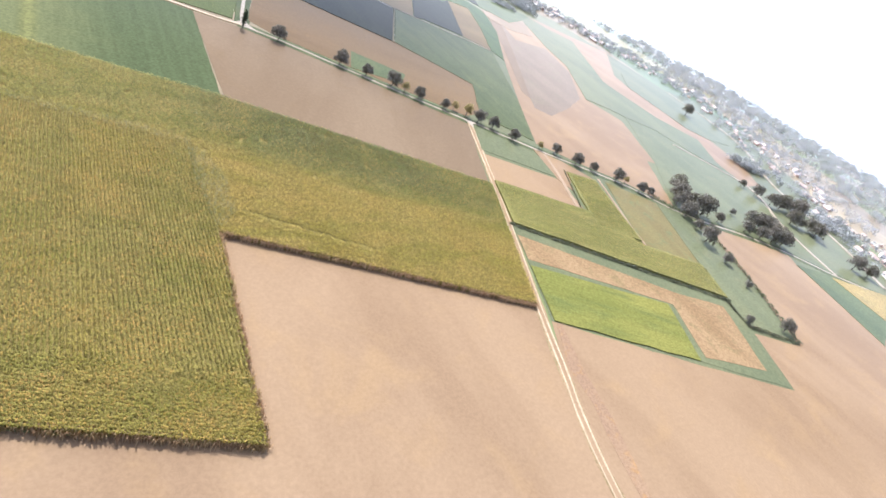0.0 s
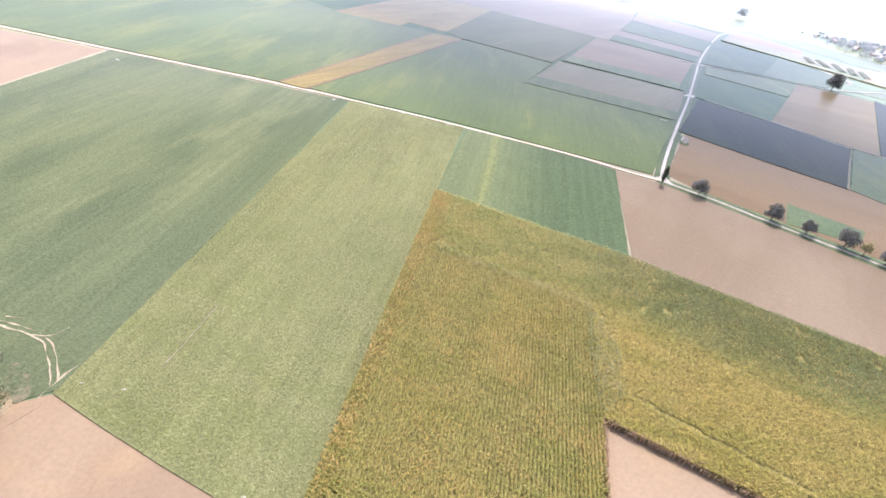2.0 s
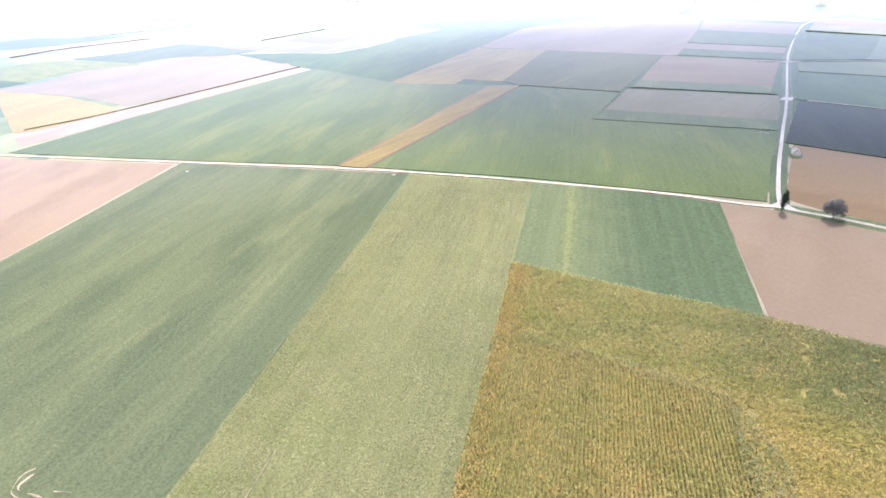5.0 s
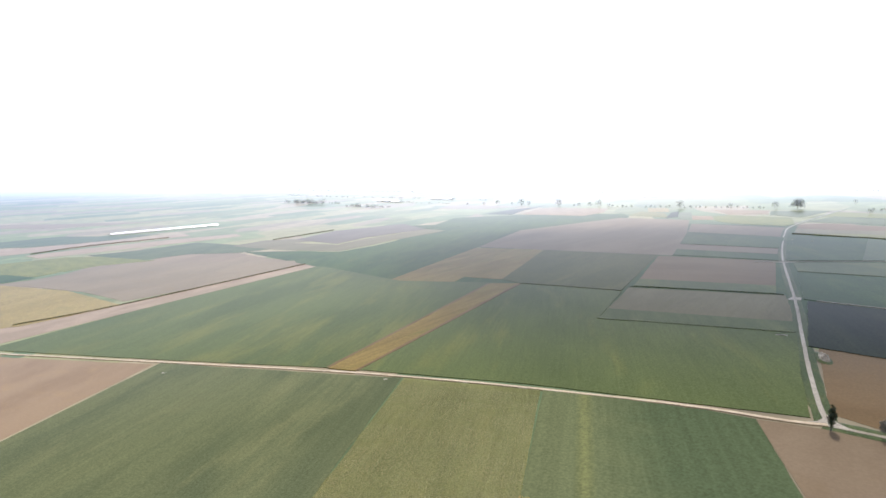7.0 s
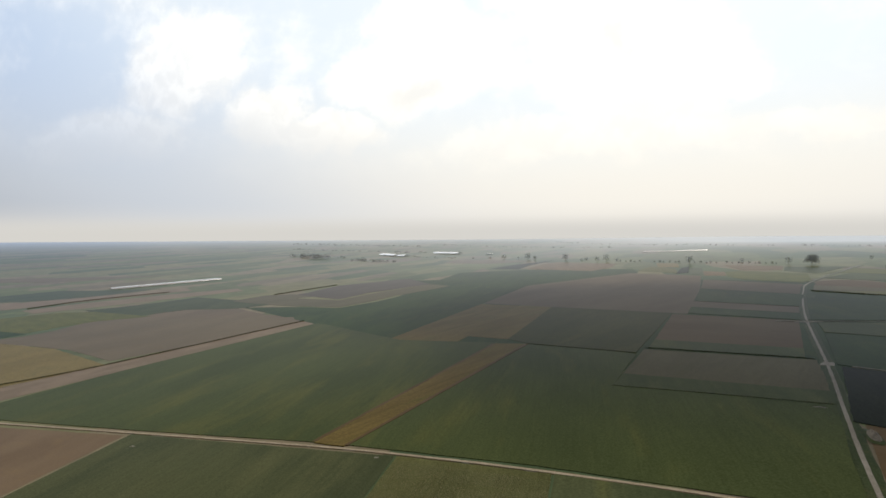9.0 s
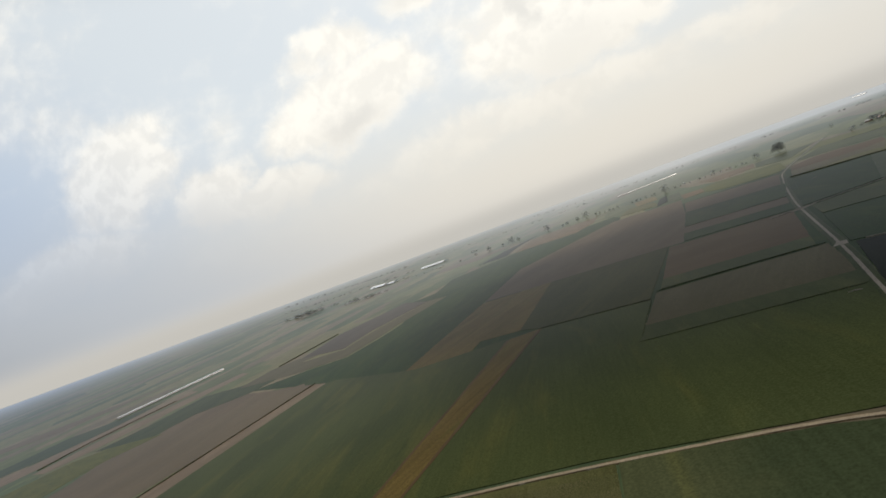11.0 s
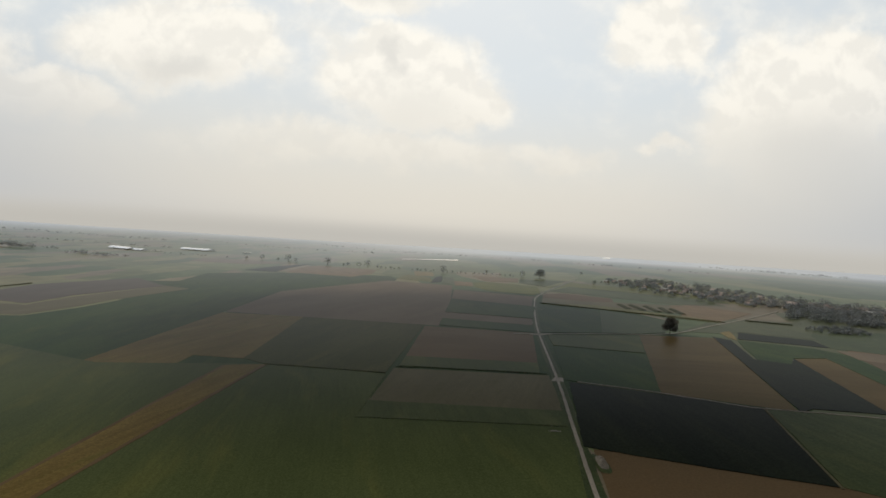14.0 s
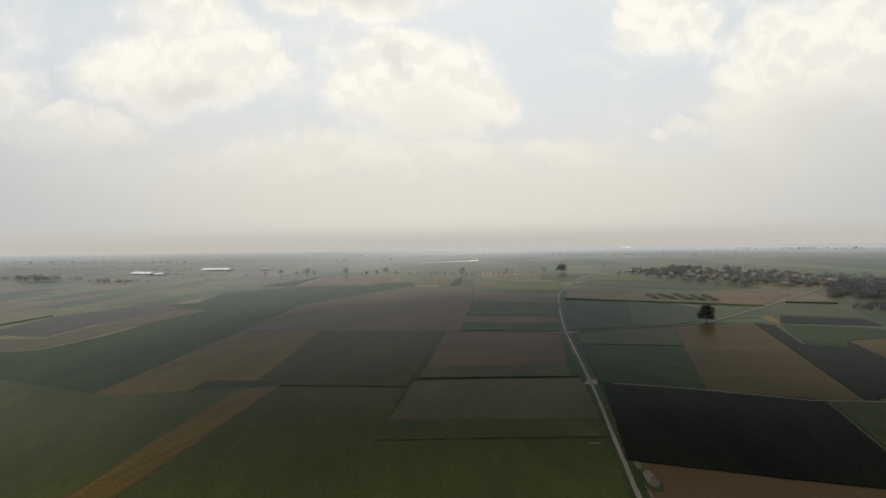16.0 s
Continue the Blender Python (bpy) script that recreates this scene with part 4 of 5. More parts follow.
# ---- trees ----
def trunk_mesh(height, radius, lean, limbs, seed):
    rng = random.Random(seed)
    bm = bmesh.new()

    def tube(points, r0, r1, sides=6):
        rows = []
        for k, p in enumerate(points):
            r = r0 + (r1 - r0) * k / (len(points) - 1)
            rows.append([bm.verts.new((p.x + r * math.cos(a), p.y + r * math.sin(a), p.z)) for a in (2 * math.pi * i / sides for i in range(sides))])
        for a, b in zip(rows, rows[1:]):
            for i in range(sides):
                bm.faces.new((a[i], a[(i + 1) % sides], b[(i + 1) % sides], b[i]))
        bm.faces.new(rows[-1])

    top = Vector((lean * height, 0.3 * lean * height, height))
    tube([Vector((0, 0, -0.2)), Vector((0.1 * radius, 0, 0.4)), top * 0.5 + Vector((0.1, 0, 0)), top], radius * 1.3, radius * 0.45)
    for k in range(limbs):
        a, z = 2.4 * k + rng.random(), height * rng.uniform(0.45, 0.9)
        start = top * (z / height)
        out = Vector((math.cos(a), math.sin(a), 0.9)) * height * rng.uniform(0.3, 0.5)
        tube([start, start + out * 0.5 + Vector((0, 0, 0.1)), start + out], radius * 0.45, radius * 0.12, 5)
    return bm


def leaf_crown(blobs, count, size, seed, flat=0.5):
    """Many small leaf sprays round a few limbs' ends: uneven outline, openings between the clumps."""
    rng = np.random.default_rng(seed)
    b = np.array(blobs, float)
    pick = rng.choice(len(b), count, p=(b[:, 3] ** 2) / (b[:, 3] ** 2).sum())
    way = rng.normal(size=(count, 3))
    way /= np.linalg.norm(way, axis=1)[:, None]
    way[:, 2] = np.where(way[:, 2] < -0.5, -way[:, 2], way[:, 2])
    reach = b[pick, 3:4] * rng.uniform(0.55, 1.08, (count, 1))
    mid = b[pick, :3] + way * reach * np.array([1, 1, 0.85])
    normal = way + rng.normal(size=(count, 3)) * flat
    normal /= np.linalg.norm(normal, axis=1)[:, None]
    u = np.cross(normal, rng.normal(size=(count, 3)))
    u /= np.linalg.norm(u, axis=1)[:, None]
    v = np.cross(normal, u)
    s = size * rng.uniform(0.6, 1.3, (count, 1))
    quad = np.stack([mid - u * s, mid + v * s * 0.6 + normal * s * 0.15, mid + u * s, mid - v * s * 0.6 + normal * s * 0.15], 1)
    verts = quad.reshape(-1, 3).tolist()
    faces = [(4 * k, 4 * k + 1, 4 * k + 2, 4 * k + 3) for k in range(count)]
    return verts, faces


def tree(name, height, wide, seed, count, size, label, foliage=None, trunk=0.3, group="", clump=9):
    """A broadleaf tree: tapered trunk with limbs, crown in clumps. Stands at the origin."""
    rng = random.Random(seed)
    foliage = foliage or FOLIAGE
    base = tagged(new(name), label, "tree", group)
    stem = height * trunk
    part("trunk", trunk_mesh(stem + 0.35 * (height - stem), 0.03 * height + 0.05, rng.uniform(-0.05, 0.05), 6, seed), BARK, base, "grey brown trunk with limbs")
    blobs = []
    for k in range(clump):
        a, f = 2.4 * k + rng.uniform(-0.4, 0.4), (k + 0.5) / clump
        z = stem + (height - stem) * (0.18 + 0.68 * f)
        r = wide * 0.5 * (0.62 * math.sqrt(max(0.0, 1 - (1.5 * f - 0.55) ** 2))) * rng.uniform(0.75, 1.1)
        blobs.append((r * math.cos(a), r * math.sin(a), z, wide * rng.uniform(0.19, 0.29)))
    blobs.append((0, 0, stem + (height - stem) * 0.5, wide * 0.30))
    verts, faces = leaf_crown(blobs, count, size, seed)
    quick_mesh("crown", verts, faces, foliage, base)
    return base


def stand(ob, x, y, scale=1.0, turn=None, label="", wide=1.0):
    """A copy of a tree, on the land."""
    turn = random.uniform(0, 360) if turn is None else turn
    m = pose(x, y, ground_at(x, y) - 0.05, 0, 0, turn) @ Matrix.Diagonal((scale * wide, scale * wide, scale, 1))
    return tagged(copy_thing(ob, m), label)


def put_first(ob, x, y, scale=1.0, turn=0.0):
    ob.matrix_basis = pose(x, y, ground_at(x, y) - 0.05, 0, 0, turn) @ Matrix.Diagonal((scale, scale, scale, 1))


ROUND = [tree("roadside_tree", 6.8, 7.0, 10 + k, 2200, 0.33, "round dark green roadside tree with a short trunk", FOLIAGE_SLOPE, 0.09, "trees along the road") for k in range(3)]
spots = [(61.4, 77.2, 1.0), (85.4, 67.6, 1.05), (96, 62.4, 0.85), (107, 58.5, 1.15), (117.3, 51.4, 0.95), (129.2, 47.7, 0.95),
         (144.7, 41.5, 1.0), (151, 38, 0.95), (157.7, 30, 1.15), (181, 25.5, 0.85), (189, 17.5, 1.0), (198.3, 15, 0.95), (210.3, 9.6, 1.1), (221.3, 2.8, 0.9), (227.7, 1.5, 0.85)]
for k, (x, y, s) in enumerate(spots):
    if k < 3:
        put_first(ROUND[k], x, y, 0.92 * s, 40.0 * k)
    else:
        stand(ROUND[k % 3], x, y, 0.92 * s)
for x, y, s, tone in ((112, 55.5, 0.75, "pale dry roadside tree"), (134.3, 48.3, 0.7, "brownish half-bare roadside tree"), (140, 45.5, 0.95, "yellowed roadside tree"), (172, 27, 0.6, "small dry roadside tree"), (216.4, 9, 0.6, "small dusty roadside tree")):
    ob = tree("roadside_tree", 6.0, 5.2, int(x), 700, 0.34, tone + " with thin crown", FOLIAGE_DUSTY, 0.2, "trees along the road")
    put_first(ob, x, y, s)


def poplar(x, y):
    base = tagged(new("poplar_tree"), "narrow dark poplar standing at the gravel fork", "tree")
    part("trunk", trunk_mesh(5.0, 0.22, 0.02, 4, 77), BARK, base, "grey brown trunk")
    blobs = [(0.25 * math.cos(2.4 * k), 0.25 * math.sin(2.4 * k), 1.5 + 0.8 * k, 1.25 * math.sin(0.5 + 0.25 * k)) for k in range(10)]
    quick_mesh("crown", *leaf_crown(blobs, 1400, 0.25, 77), FOLIAGE, base)
    put_first(base, x, y, 0.85)


poplar(47.8, 80.3)

# the grove by the field corner: tall broadleaf trees, crown to crown
GROVE = [tree("grove_tree", 9.5, 8.0, 40 + k, 3600, 0.27, "dense dusty green broadleaf tree in a grove", GROVE_LEAVES[k], 0.22, "trees of the grove", 13) for k in range(3)]
rng = random.Random(4)
EDGE = [(-112, -79), (-100, -79), (-86, -80.5), (-76, -84.5), (-69, -91), (-70, -112), (-132, -112), (-132, -84)]
grove = []
for j in range(8):
    for i in range(13):
        x, y = -133 + 5.2 * i + 2.6 * (j % 2) + rng.uniform(-1.2, 1.2), -112 + 4.6 * j + rng.uniform(-1.0, 1.0)
        if sum((y0 > y) != (y1 > y) and x < (x1 - x0) * (y - y0) / (y1 - y0) + x0 for (x0, y0), (x1, y1) in zip(EDGE, EDGE[1:] + EDGE[:1])) % 2:
            grove.append((round(x, 1), round(y, 1), rng.uniform(0.78, 1.08)))
for k, (x, y, s) in enumerate(grove):
    if k < 3:
        put_first(GROVE[k], x, y, s, 70.0 * k)
    else:
        stand(GROVE[k % 3], x, y, s)

# trees and bushes on the eastern slope
SLOPE = [tree("field_tree", 8.0, 8.6, 60 + k, 1500, 0.40, "dark green broadleaf tree on the slope", FOLIAGE_SLOPE, 0.1, "trees on the eastern slope") for k in range(3)]
slope = [(260, 12, 1.1), (255, 6, 1.0), (248, 1, 1.15), (251, -7, 1.0), (244, -4, 0.9), (258, -10, 1.05), (240, -14, 0.85), (237, -24, 0.6), (232, -34, 0.8), (230, -48, 0.5), (226, -63, 0.35), (217.5, -87, 0.55), (199, -82, 0.35), (268, -14, 0.6), (295, -4, 0.35),
         (286, -20, 0.7), (300, -13, 1.0), (306, -14, 0.85), (313, -12, 0.85), (319, -14, 0.9), (311, -20, 0.8), (320, -22, 0.75), (294, -25, 0.8), (303, -27, 0.9), (310, -29, 0.9), 
         (370, 29, 0.9), (372, 18, 0.9), (382, 16, 1.1), (390, 17, 0.8), (396, 12, 1.1), (367, -2, 1.0), (374, -4, 0.75), (381, -8, 0.85), (388, -10, 0.75), (378, -14, 1.1), (372, -44, 0.9), (380, -50, 0.8), (469, 181, 1.2), (367, 39, 0.5)]
for k, (x, y, s) in enumerate(slope):
    if k < 3:
        put_first(SLOPE[k], x, y, 1.05 * s, 50.0 * k)
    else:
        stand(SLOPE[k % 3], x, y, 1.05 * s)

LONE = tree("lone_tree", 13.5, 11.2, 90, 3200, 0.5, "large dark round tree standing alone by a pale lane", FOLIAGE_SLOPE, 0.04, "", 14)
put_first(LONE, 207, 372.5)
BIG = tree("spreading_tree", 15, 22, 91, 1600, 0.8, "broad spreading dark tree on the plain", FOLIAGE_HAZED, 0.08, "", 12)
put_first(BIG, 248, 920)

FAR = [tree("distant_tree", 8.0, 9.0, 95 + k, 650, 0.6, "small dark tree far across the plain", FOLIAGE_HAZED_FAR, 0.02, "trees far across the plain") for k in range(2)]
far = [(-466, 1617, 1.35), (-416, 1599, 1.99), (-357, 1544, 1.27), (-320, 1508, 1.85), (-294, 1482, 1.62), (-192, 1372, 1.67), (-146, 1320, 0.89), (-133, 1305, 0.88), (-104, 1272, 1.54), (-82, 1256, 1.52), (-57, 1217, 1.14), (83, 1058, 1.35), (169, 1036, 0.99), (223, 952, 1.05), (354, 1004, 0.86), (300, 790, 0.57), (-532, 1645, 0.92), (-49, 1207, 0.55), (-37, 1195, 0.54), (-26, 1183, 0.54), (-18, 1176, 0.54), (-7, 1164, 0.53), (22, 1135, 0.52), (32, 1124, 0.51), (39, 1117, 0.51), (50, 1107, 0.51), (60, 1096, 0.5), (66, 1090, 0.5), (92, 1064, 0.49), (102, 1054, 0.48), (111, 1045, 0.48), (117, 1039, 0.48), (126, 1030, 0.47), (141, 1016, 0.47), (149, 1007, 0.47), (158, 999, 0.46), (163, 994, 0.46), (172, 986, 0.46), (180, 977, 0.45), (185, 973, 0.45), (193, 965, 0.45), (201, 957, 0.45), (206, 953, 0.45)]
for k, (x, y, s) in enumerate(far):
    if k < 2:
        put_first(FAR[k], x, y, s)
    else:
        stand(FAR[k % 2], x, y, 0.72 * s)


def hedge(points, width, height, label, density=1.6, size=0.28, seed=5):
    """A low ragged row of bushes."""
    rng = random.Random(seed)
    blobs = []
    for p in smooth_line(points, 0.6 + 0.25 * height):
        s = height * rng.uniform(0.35, 0.62)
        x, y = p.x + rng.uniform(-0.3, 0.3) * width, p.y + rng.uniform(-0.3, 0.3) * width
        blobs.append((x, y, ground_at(x, y) + s * 0.75, s))
    ob = quick_mesh("hedge", *leaf_crown(blobs, int(len(blobs) * 18 * density), size, seed), FOLIAGE_HEDGE)
    return tagged(ob, label, "hedge", "hedges between fields", "stuff")


hedge([(116.5, -36.5), (150, -50.5), (202, -71.5)], 0.9, 1.0, "dark low hedge between crop strips", seed=5)
hedge([(175.6, 9.3), (167, -11), (160.5, -31), (178, -40)], 0.5, 0.55, "dark weedy rim of a ripening parcel", 1.2, 0.25, seed=15)
hedge([(249, -16), (240, -45), (228, -73), (219, -93)], 1.2, 1.7, "dark hedge along a bare field", seed=6)
hedge([(219, -93), (198, -84.5)], 1.2, 1.5, "dark hedge across the meadow's end", seed=7)
hedge([(198, -84.5), (200, -72), (208, -51)], 0.8, 0.9, "thin low hedge beside the meadow", seed=8)
hedge([(228, 1), (237, -9), (250, -15)], 1.2, 2.0, "ragged roadside hedge", seed=9)
hedge([(-393, 140), (-370, 203), (-335, 392)], 1.5, 0.7, "dark weedy bank beside bare soil", 1.5, 0.5, seed=10)
# low leaves put where only a soft shadow line lies
hedge([(-22, 196), (20, 188), (63, 179)], 1.0, 0.4, "low leafy row for the shadow line at a field edge", 1.5, 0.35, seed=11)
hedge([(390, 647), (399.5, 577), (422, 522)], 2.0, 2.2, "dark hedge before the village", 1.5, 0.6, seed=14)
# the same for the shadow lines at the next two field edges
hedge([(-6, 281.5), (36, 271), (77, 259)], 1.2, 0.42, "low leafy row for the shadow line at a field edge", 1.5, 0.35, seed=12)
hedge([(-83, 292), (-45, 279), (-12, 267)], 1.2, 0.5, "low leafy row for the shadow line at a field edge", 1.5, 0.4, seed=13)

hedge([(154.8, 563.0), (198.9, 515.2), (244.0, 468.1), (284.1, 423.9)], 1.2, 0.7, "long dark hedge line across the fields", 1.6, 0.6, seed=16)
hedge([(310.5, 432.1), (324.9, 419.5), (336.8, 408.8)], 1.5, 1.0, "dark weedy edge beyond the lane", 1.5, 0.6, seed=17)
hedge([(-560.3, 636.2), (-550.4, 707.8), (-539.1, 791.2)], 1.5, 0.8, "dark bank on the western plain", 1.5, 0.8, seed=18)
hedge([(-850.7, 447.5), (-857.5, 537.9), (-814.6, 666.5)], 2.0, 0.7, "dark ditch edge between bare strips", 1.5, 0.8, seed=19)
# ---- corn ----
def fast_mesh(name, verts, quads, material):
    """A mesh from arrays of points and four-cornered faces."""
    me = bpy.data.meshes.new(name)
    me.vertices.add(len(verts))
    me.vertices.foreach_set("co", verts.astype(np.float32).ravel())
    me.loops.add(4 * len(quads))
    me.loops.foreach_set("vertex_index", quads.astype(np.int32).ravel())
    me.polygons.add(len(quads))
    me.polygons.foreach_set("loop_start", np.arange(0, 4 * len(quads), 4, dtype=np.int32))
    me.update(calc_edges=True)
    me.validate()
    me.materials.append(material)
    return new(name, me)


def inside(px, py, poly):
    hit = np.zeros(len(px), bool)
    for (x0, y0), (x1, y1) in zip(poly, poly[1:] + poly[:1]):
        cross = (y0 > py) != (y1 > py)
        with np.errstate(divide="ignore", invalid="ignore"):
            hit ^= cross & (px < (x1 - x0) * (py - y0) / (y1 - y0) + x0)
    return hit


def row_spots(poly, angle, gap, step, seed, wander=0.07, bend=0.15):
    """Places along drill rows that run at that angle within an outline."""
    rng = np.random.default_rng(seed)
    c = np.array(poly, float)
    mid, reach = c.mean(0), np.abs(c - c.mean(0)).max() * 1.5
    a, b = np.meshgrid(np.arange(-reach, reach, gap), np.arange(-reach, reach, step))
    a, b = a.ravel(), b.ravel()
    a = a + rng.normal(0, wander, a.shape) + bend * np.sin(b * 0.11 + 1.3)
    b = b + rng.uniform(-0.4, 0.4, b.shape) * step
    ca, sa = math.cos(radians(angle)), math.sin(radians(angle))
    x, y = mid[0] + b * ca - a * sa, mid[1] + b * sa + a * ca
    keep = inside(x, y, list(poly))
    return x[keep], y[keep]


def ground_array(x, y):
    return (47.38 * np.tanh(x / 800) + 4.53 * np.tanh(y / 800)) / (1 + (np.hypot(x, y) / 3200) ** 4)


def leaf_blades(x, y, low, length, width, rise, blades, seed, keep=0.97, along=None):
    """Arching leaf blades, two quads each, round each place."""
    rng = np.random.default_rng(seed)
    some = rng.random(len(x)) < keep
    x, y = x[some], y[some]
    n = len(x)
    z = ground_array(x, y)
    verts, quads = [], []
    vigour = rng.uniform(0.85, 1.12, n)
    for k in range(blades):
        turn = rng.uniform(0, 2 * math.pi, n) if k == 0 else turn + 2 * math.pi / blades + rng.normal(0, 0.4, n)
        if along is not None:
            turn = radians(along) + math.pi * (k % 2) + rng.normal(0, 1.05, n)
        base = low * vigour * (0.55 + 0.45 * (k + 1) / blades)
        d = np.stack([np.cos(turn), np.sin(turn), np.zeros(n)], 1)
        s = np.stack([-np.sin(turn), np.cos(turn), np.zeros(n)], 1) * (width / 2) * rng.uniform(0.8, 1.2, (n, 1))
        root = np.stack([x, y, z + base], 1)
        long = (length * vigour * rng.uniform(0.8, 1.15, n))[:, None]
        mid = root + d * long * 0.55 + np.array([0, 0, 1]) * long * rise
        tip = root + d * long + np.array([0, 0, 1]) * long * rng.uniform(-0.5, 0.35, (n, 1)) * max(rise, 0.3)
        start = sum(len(v) for v in verts)
        verts.append(np.stack([root - s * 0.5, root + s * 0.5, mid + s, mid - s, tip + s * 0.25, tip - s * 0.25], 1).reshape(-1, 3))
        i = start + 6 * np.arange(n)[:, None]
        quads.append(np.concatenate([i + np.array([[0, 1, 2, 3]]), i + np.array([[3, 2, 4, 5]])], 0))
    return np.concatenate(verts), np.concatenate(quads)


TIP, NORTH, EAST, MID, SOUTH, WEST = (-30, 27), (33, 13.3), (121, -14), (25.4, -52), (27, -103.4), (-18.9, -91.8)
LOW_EAST = (102.5, -74)
CORN_BLOCKS = (
    ("long rows", CORN_LEAF, [TIP, (-23.5, 25.5), (-20.5, -7.4), (22.5, -17), MID, (26.5, -91), (-20, -79)], 94, 0.72),
    ("end rows by bare soil", CORN_LEAF, [(-20, -79), (26.5, -91), SOUTH, WEST], -14, 0.72),
    ("cross rows", CORN_RIPE, [(22.5, -17), (76, -32), EAST, LOW_EAST, MID], -15.5, 0.72),
    ("headland rows", CORN_RIPE, [(-23.5, 25.5), NORTH, EAST, (76, -32), (22.5, -17), (-20.5, -7.4)], -13, 0.72),
)
for k, (what, leaf, poly, angle, gap) in enumerate(CORN_BLOCKS):
    px, py = row_spots(poly, angle, gap, 0.24, 20 + k, 0.05, 0.06)
    thin = np.array([noise.noise((x * 0.33, y * 0.33, 8.0)) + 0.5 * noise.noise((x * 0.9, y * 0.9, 2.0)) for x, y in zip(px, py)])
    limit = 0.54 if "headland" in what else 0.70
    lane = np.abs((py + 44.6) + 0.371 * (px - 33.1)) < np.where((px > 31) & (px < 62), 0.42, 0.0)
    px, py = px[(thin < limit) & ~lane], py[(thin < limit) & ~lane]
    ob = fast_mesh("corn_plants", *leaf_blades(px, py, 1.60, 0.36, 0.135, 0.5, 6, 30 + k, 0.98, angle), leaf)
    tagged(ob, "tall ripening corn in " + what, "corn", "corn field", "stuff")
for k, (a, b, inward) in enumerate(((MID, LOW_EAST, (0.27, 0.96)), (WEST, SOUTH, (0.24, 0.97)), (SOUTH, MID, (-1.0, 0.0)))):
    rng = np.random.default_rng(60 + k)
    many = int(math.dist(a, b) / 0.13)
    f, deep = rng.random(many), rng.uniform(-0.5, 0.45, many)
    px, py = a[0] + f * (b[0] - a[0]) + deep * inward[0], a[1] + f * (b[1] - a[1]) + deep * inward[1]
    ob = fast_mesh("corn_stalks", *leaf_blades(px, py, 0.35, 0.75, 0.17, 1.3, 3, 65 + k, 0.97), STALKS)
    tagged(ob, "dry brown stalks and fallen leaves along the corn's edge", "corn", "corn field", "stuff")
px, py = row_spots([TIP, (-25.6, 26.0), (-15.4, -92.6), WEST], 94, 0.72, 0.3, 28, 0.2, 0.02)
ob = fast_mesh("corn_plants", *leaf_blades(px, py, 1.72, 0.40, 0.16, 0.5, 4, 38, 0.55, 94), CORN_DRY)
tagged(ob, "dry orange corn along a field edge", "corn", "corn field", "stuff")
px, py = row_spots([(21, -18), (25, -20), (29, -31.8), (29.5, -45.5), (26, -51), (24.4, -48.7), (22.1, -34.1)], 94, 0.7, 0.3, 29, 0.3, 0.1)
ob = fast_mesh("weeds", *leaf_blades(px, py, 1.78, 0.38, 0.17, 0.5, 4, 39, 0.55, 94), CORN_WEEDY)
tagged(ob, "grey green weedy strip between corn blocks", "weeds", kind="stuff")
px, py = row_spots([(-20.5, -5.6), (4, -10.6), (22.5, -15.4), (22.5, -18.4), (4, -14.0), (-20.5, -9.0)], -13, 0.7, 0.3, 27, 0.35, 0.1)
ob = fast_mesh("weeds", *leaf_blades(px, py, 1.70, 0.36, 0.15, 0.5, 4, 37, 0.5, -13), CORN_WEEDY)
tagged(ob, "pale weedy strip where the rows meet the headland", "weeds", kind="stuff")
# sheet lifted 1 m off the soil so the space between rows looks lighter
field("corn_filler", CORN_FLOOR, 1.0, [TIP, NORTH, EAST, LOW_EAST, MID, (26.2, -102.6), WEST], "stand-in floor raised among tall corn to lighten the space between rows", 0.1)

# the lower ripening strips east of the track
for k, (poly, angle) in enumerate((([(126, -11), (164, -23), (181, -43), (207, -51.6), (201, -69), (119.5, -36)], -18), ([(176.5, 6.5), (191, 4), (181.5, -38), (163.5, -31)], 70))):
    px, py = row_spots(poly, angle, 0.75, 0.34, 70 + k, 0.08, 0.1)
    ob = fast_mesh("strip_crop", *leaf_blades(px, py, 0.85, 0.34, 0.14, 0.5, 4, 75 + k, 0.95, angle), CORN_STRIP)
    tagged(ob, "low ripening yellow green crop plants in rows", "crop", "ripening strips", "stuff")

# leafy tufts of the pale crop beside the corn
px, py = row_spots([(-68, -81.5), (-55, -84.3), (-19.2, -91.5), (-30.3, 27), (-35.6, 90), (-90.5, 94.5), (-75.5, -18.2)], 94, 0.55, 0.42, 51, 0.24)
ob = fast_mesh("leaf_crop", *leaf_blades(px, py, 0.22, 0.29, 0.19, 0.25, 4, 52, 0.9), CROP_LEAF)
tagged(ob, "knee-high pale green leafy crop plants in rows", "crop", kind="stuff")
ruts = tagged(new("track_6"), "curving bleached wheel ruts round a grove", "road", kind="structure")
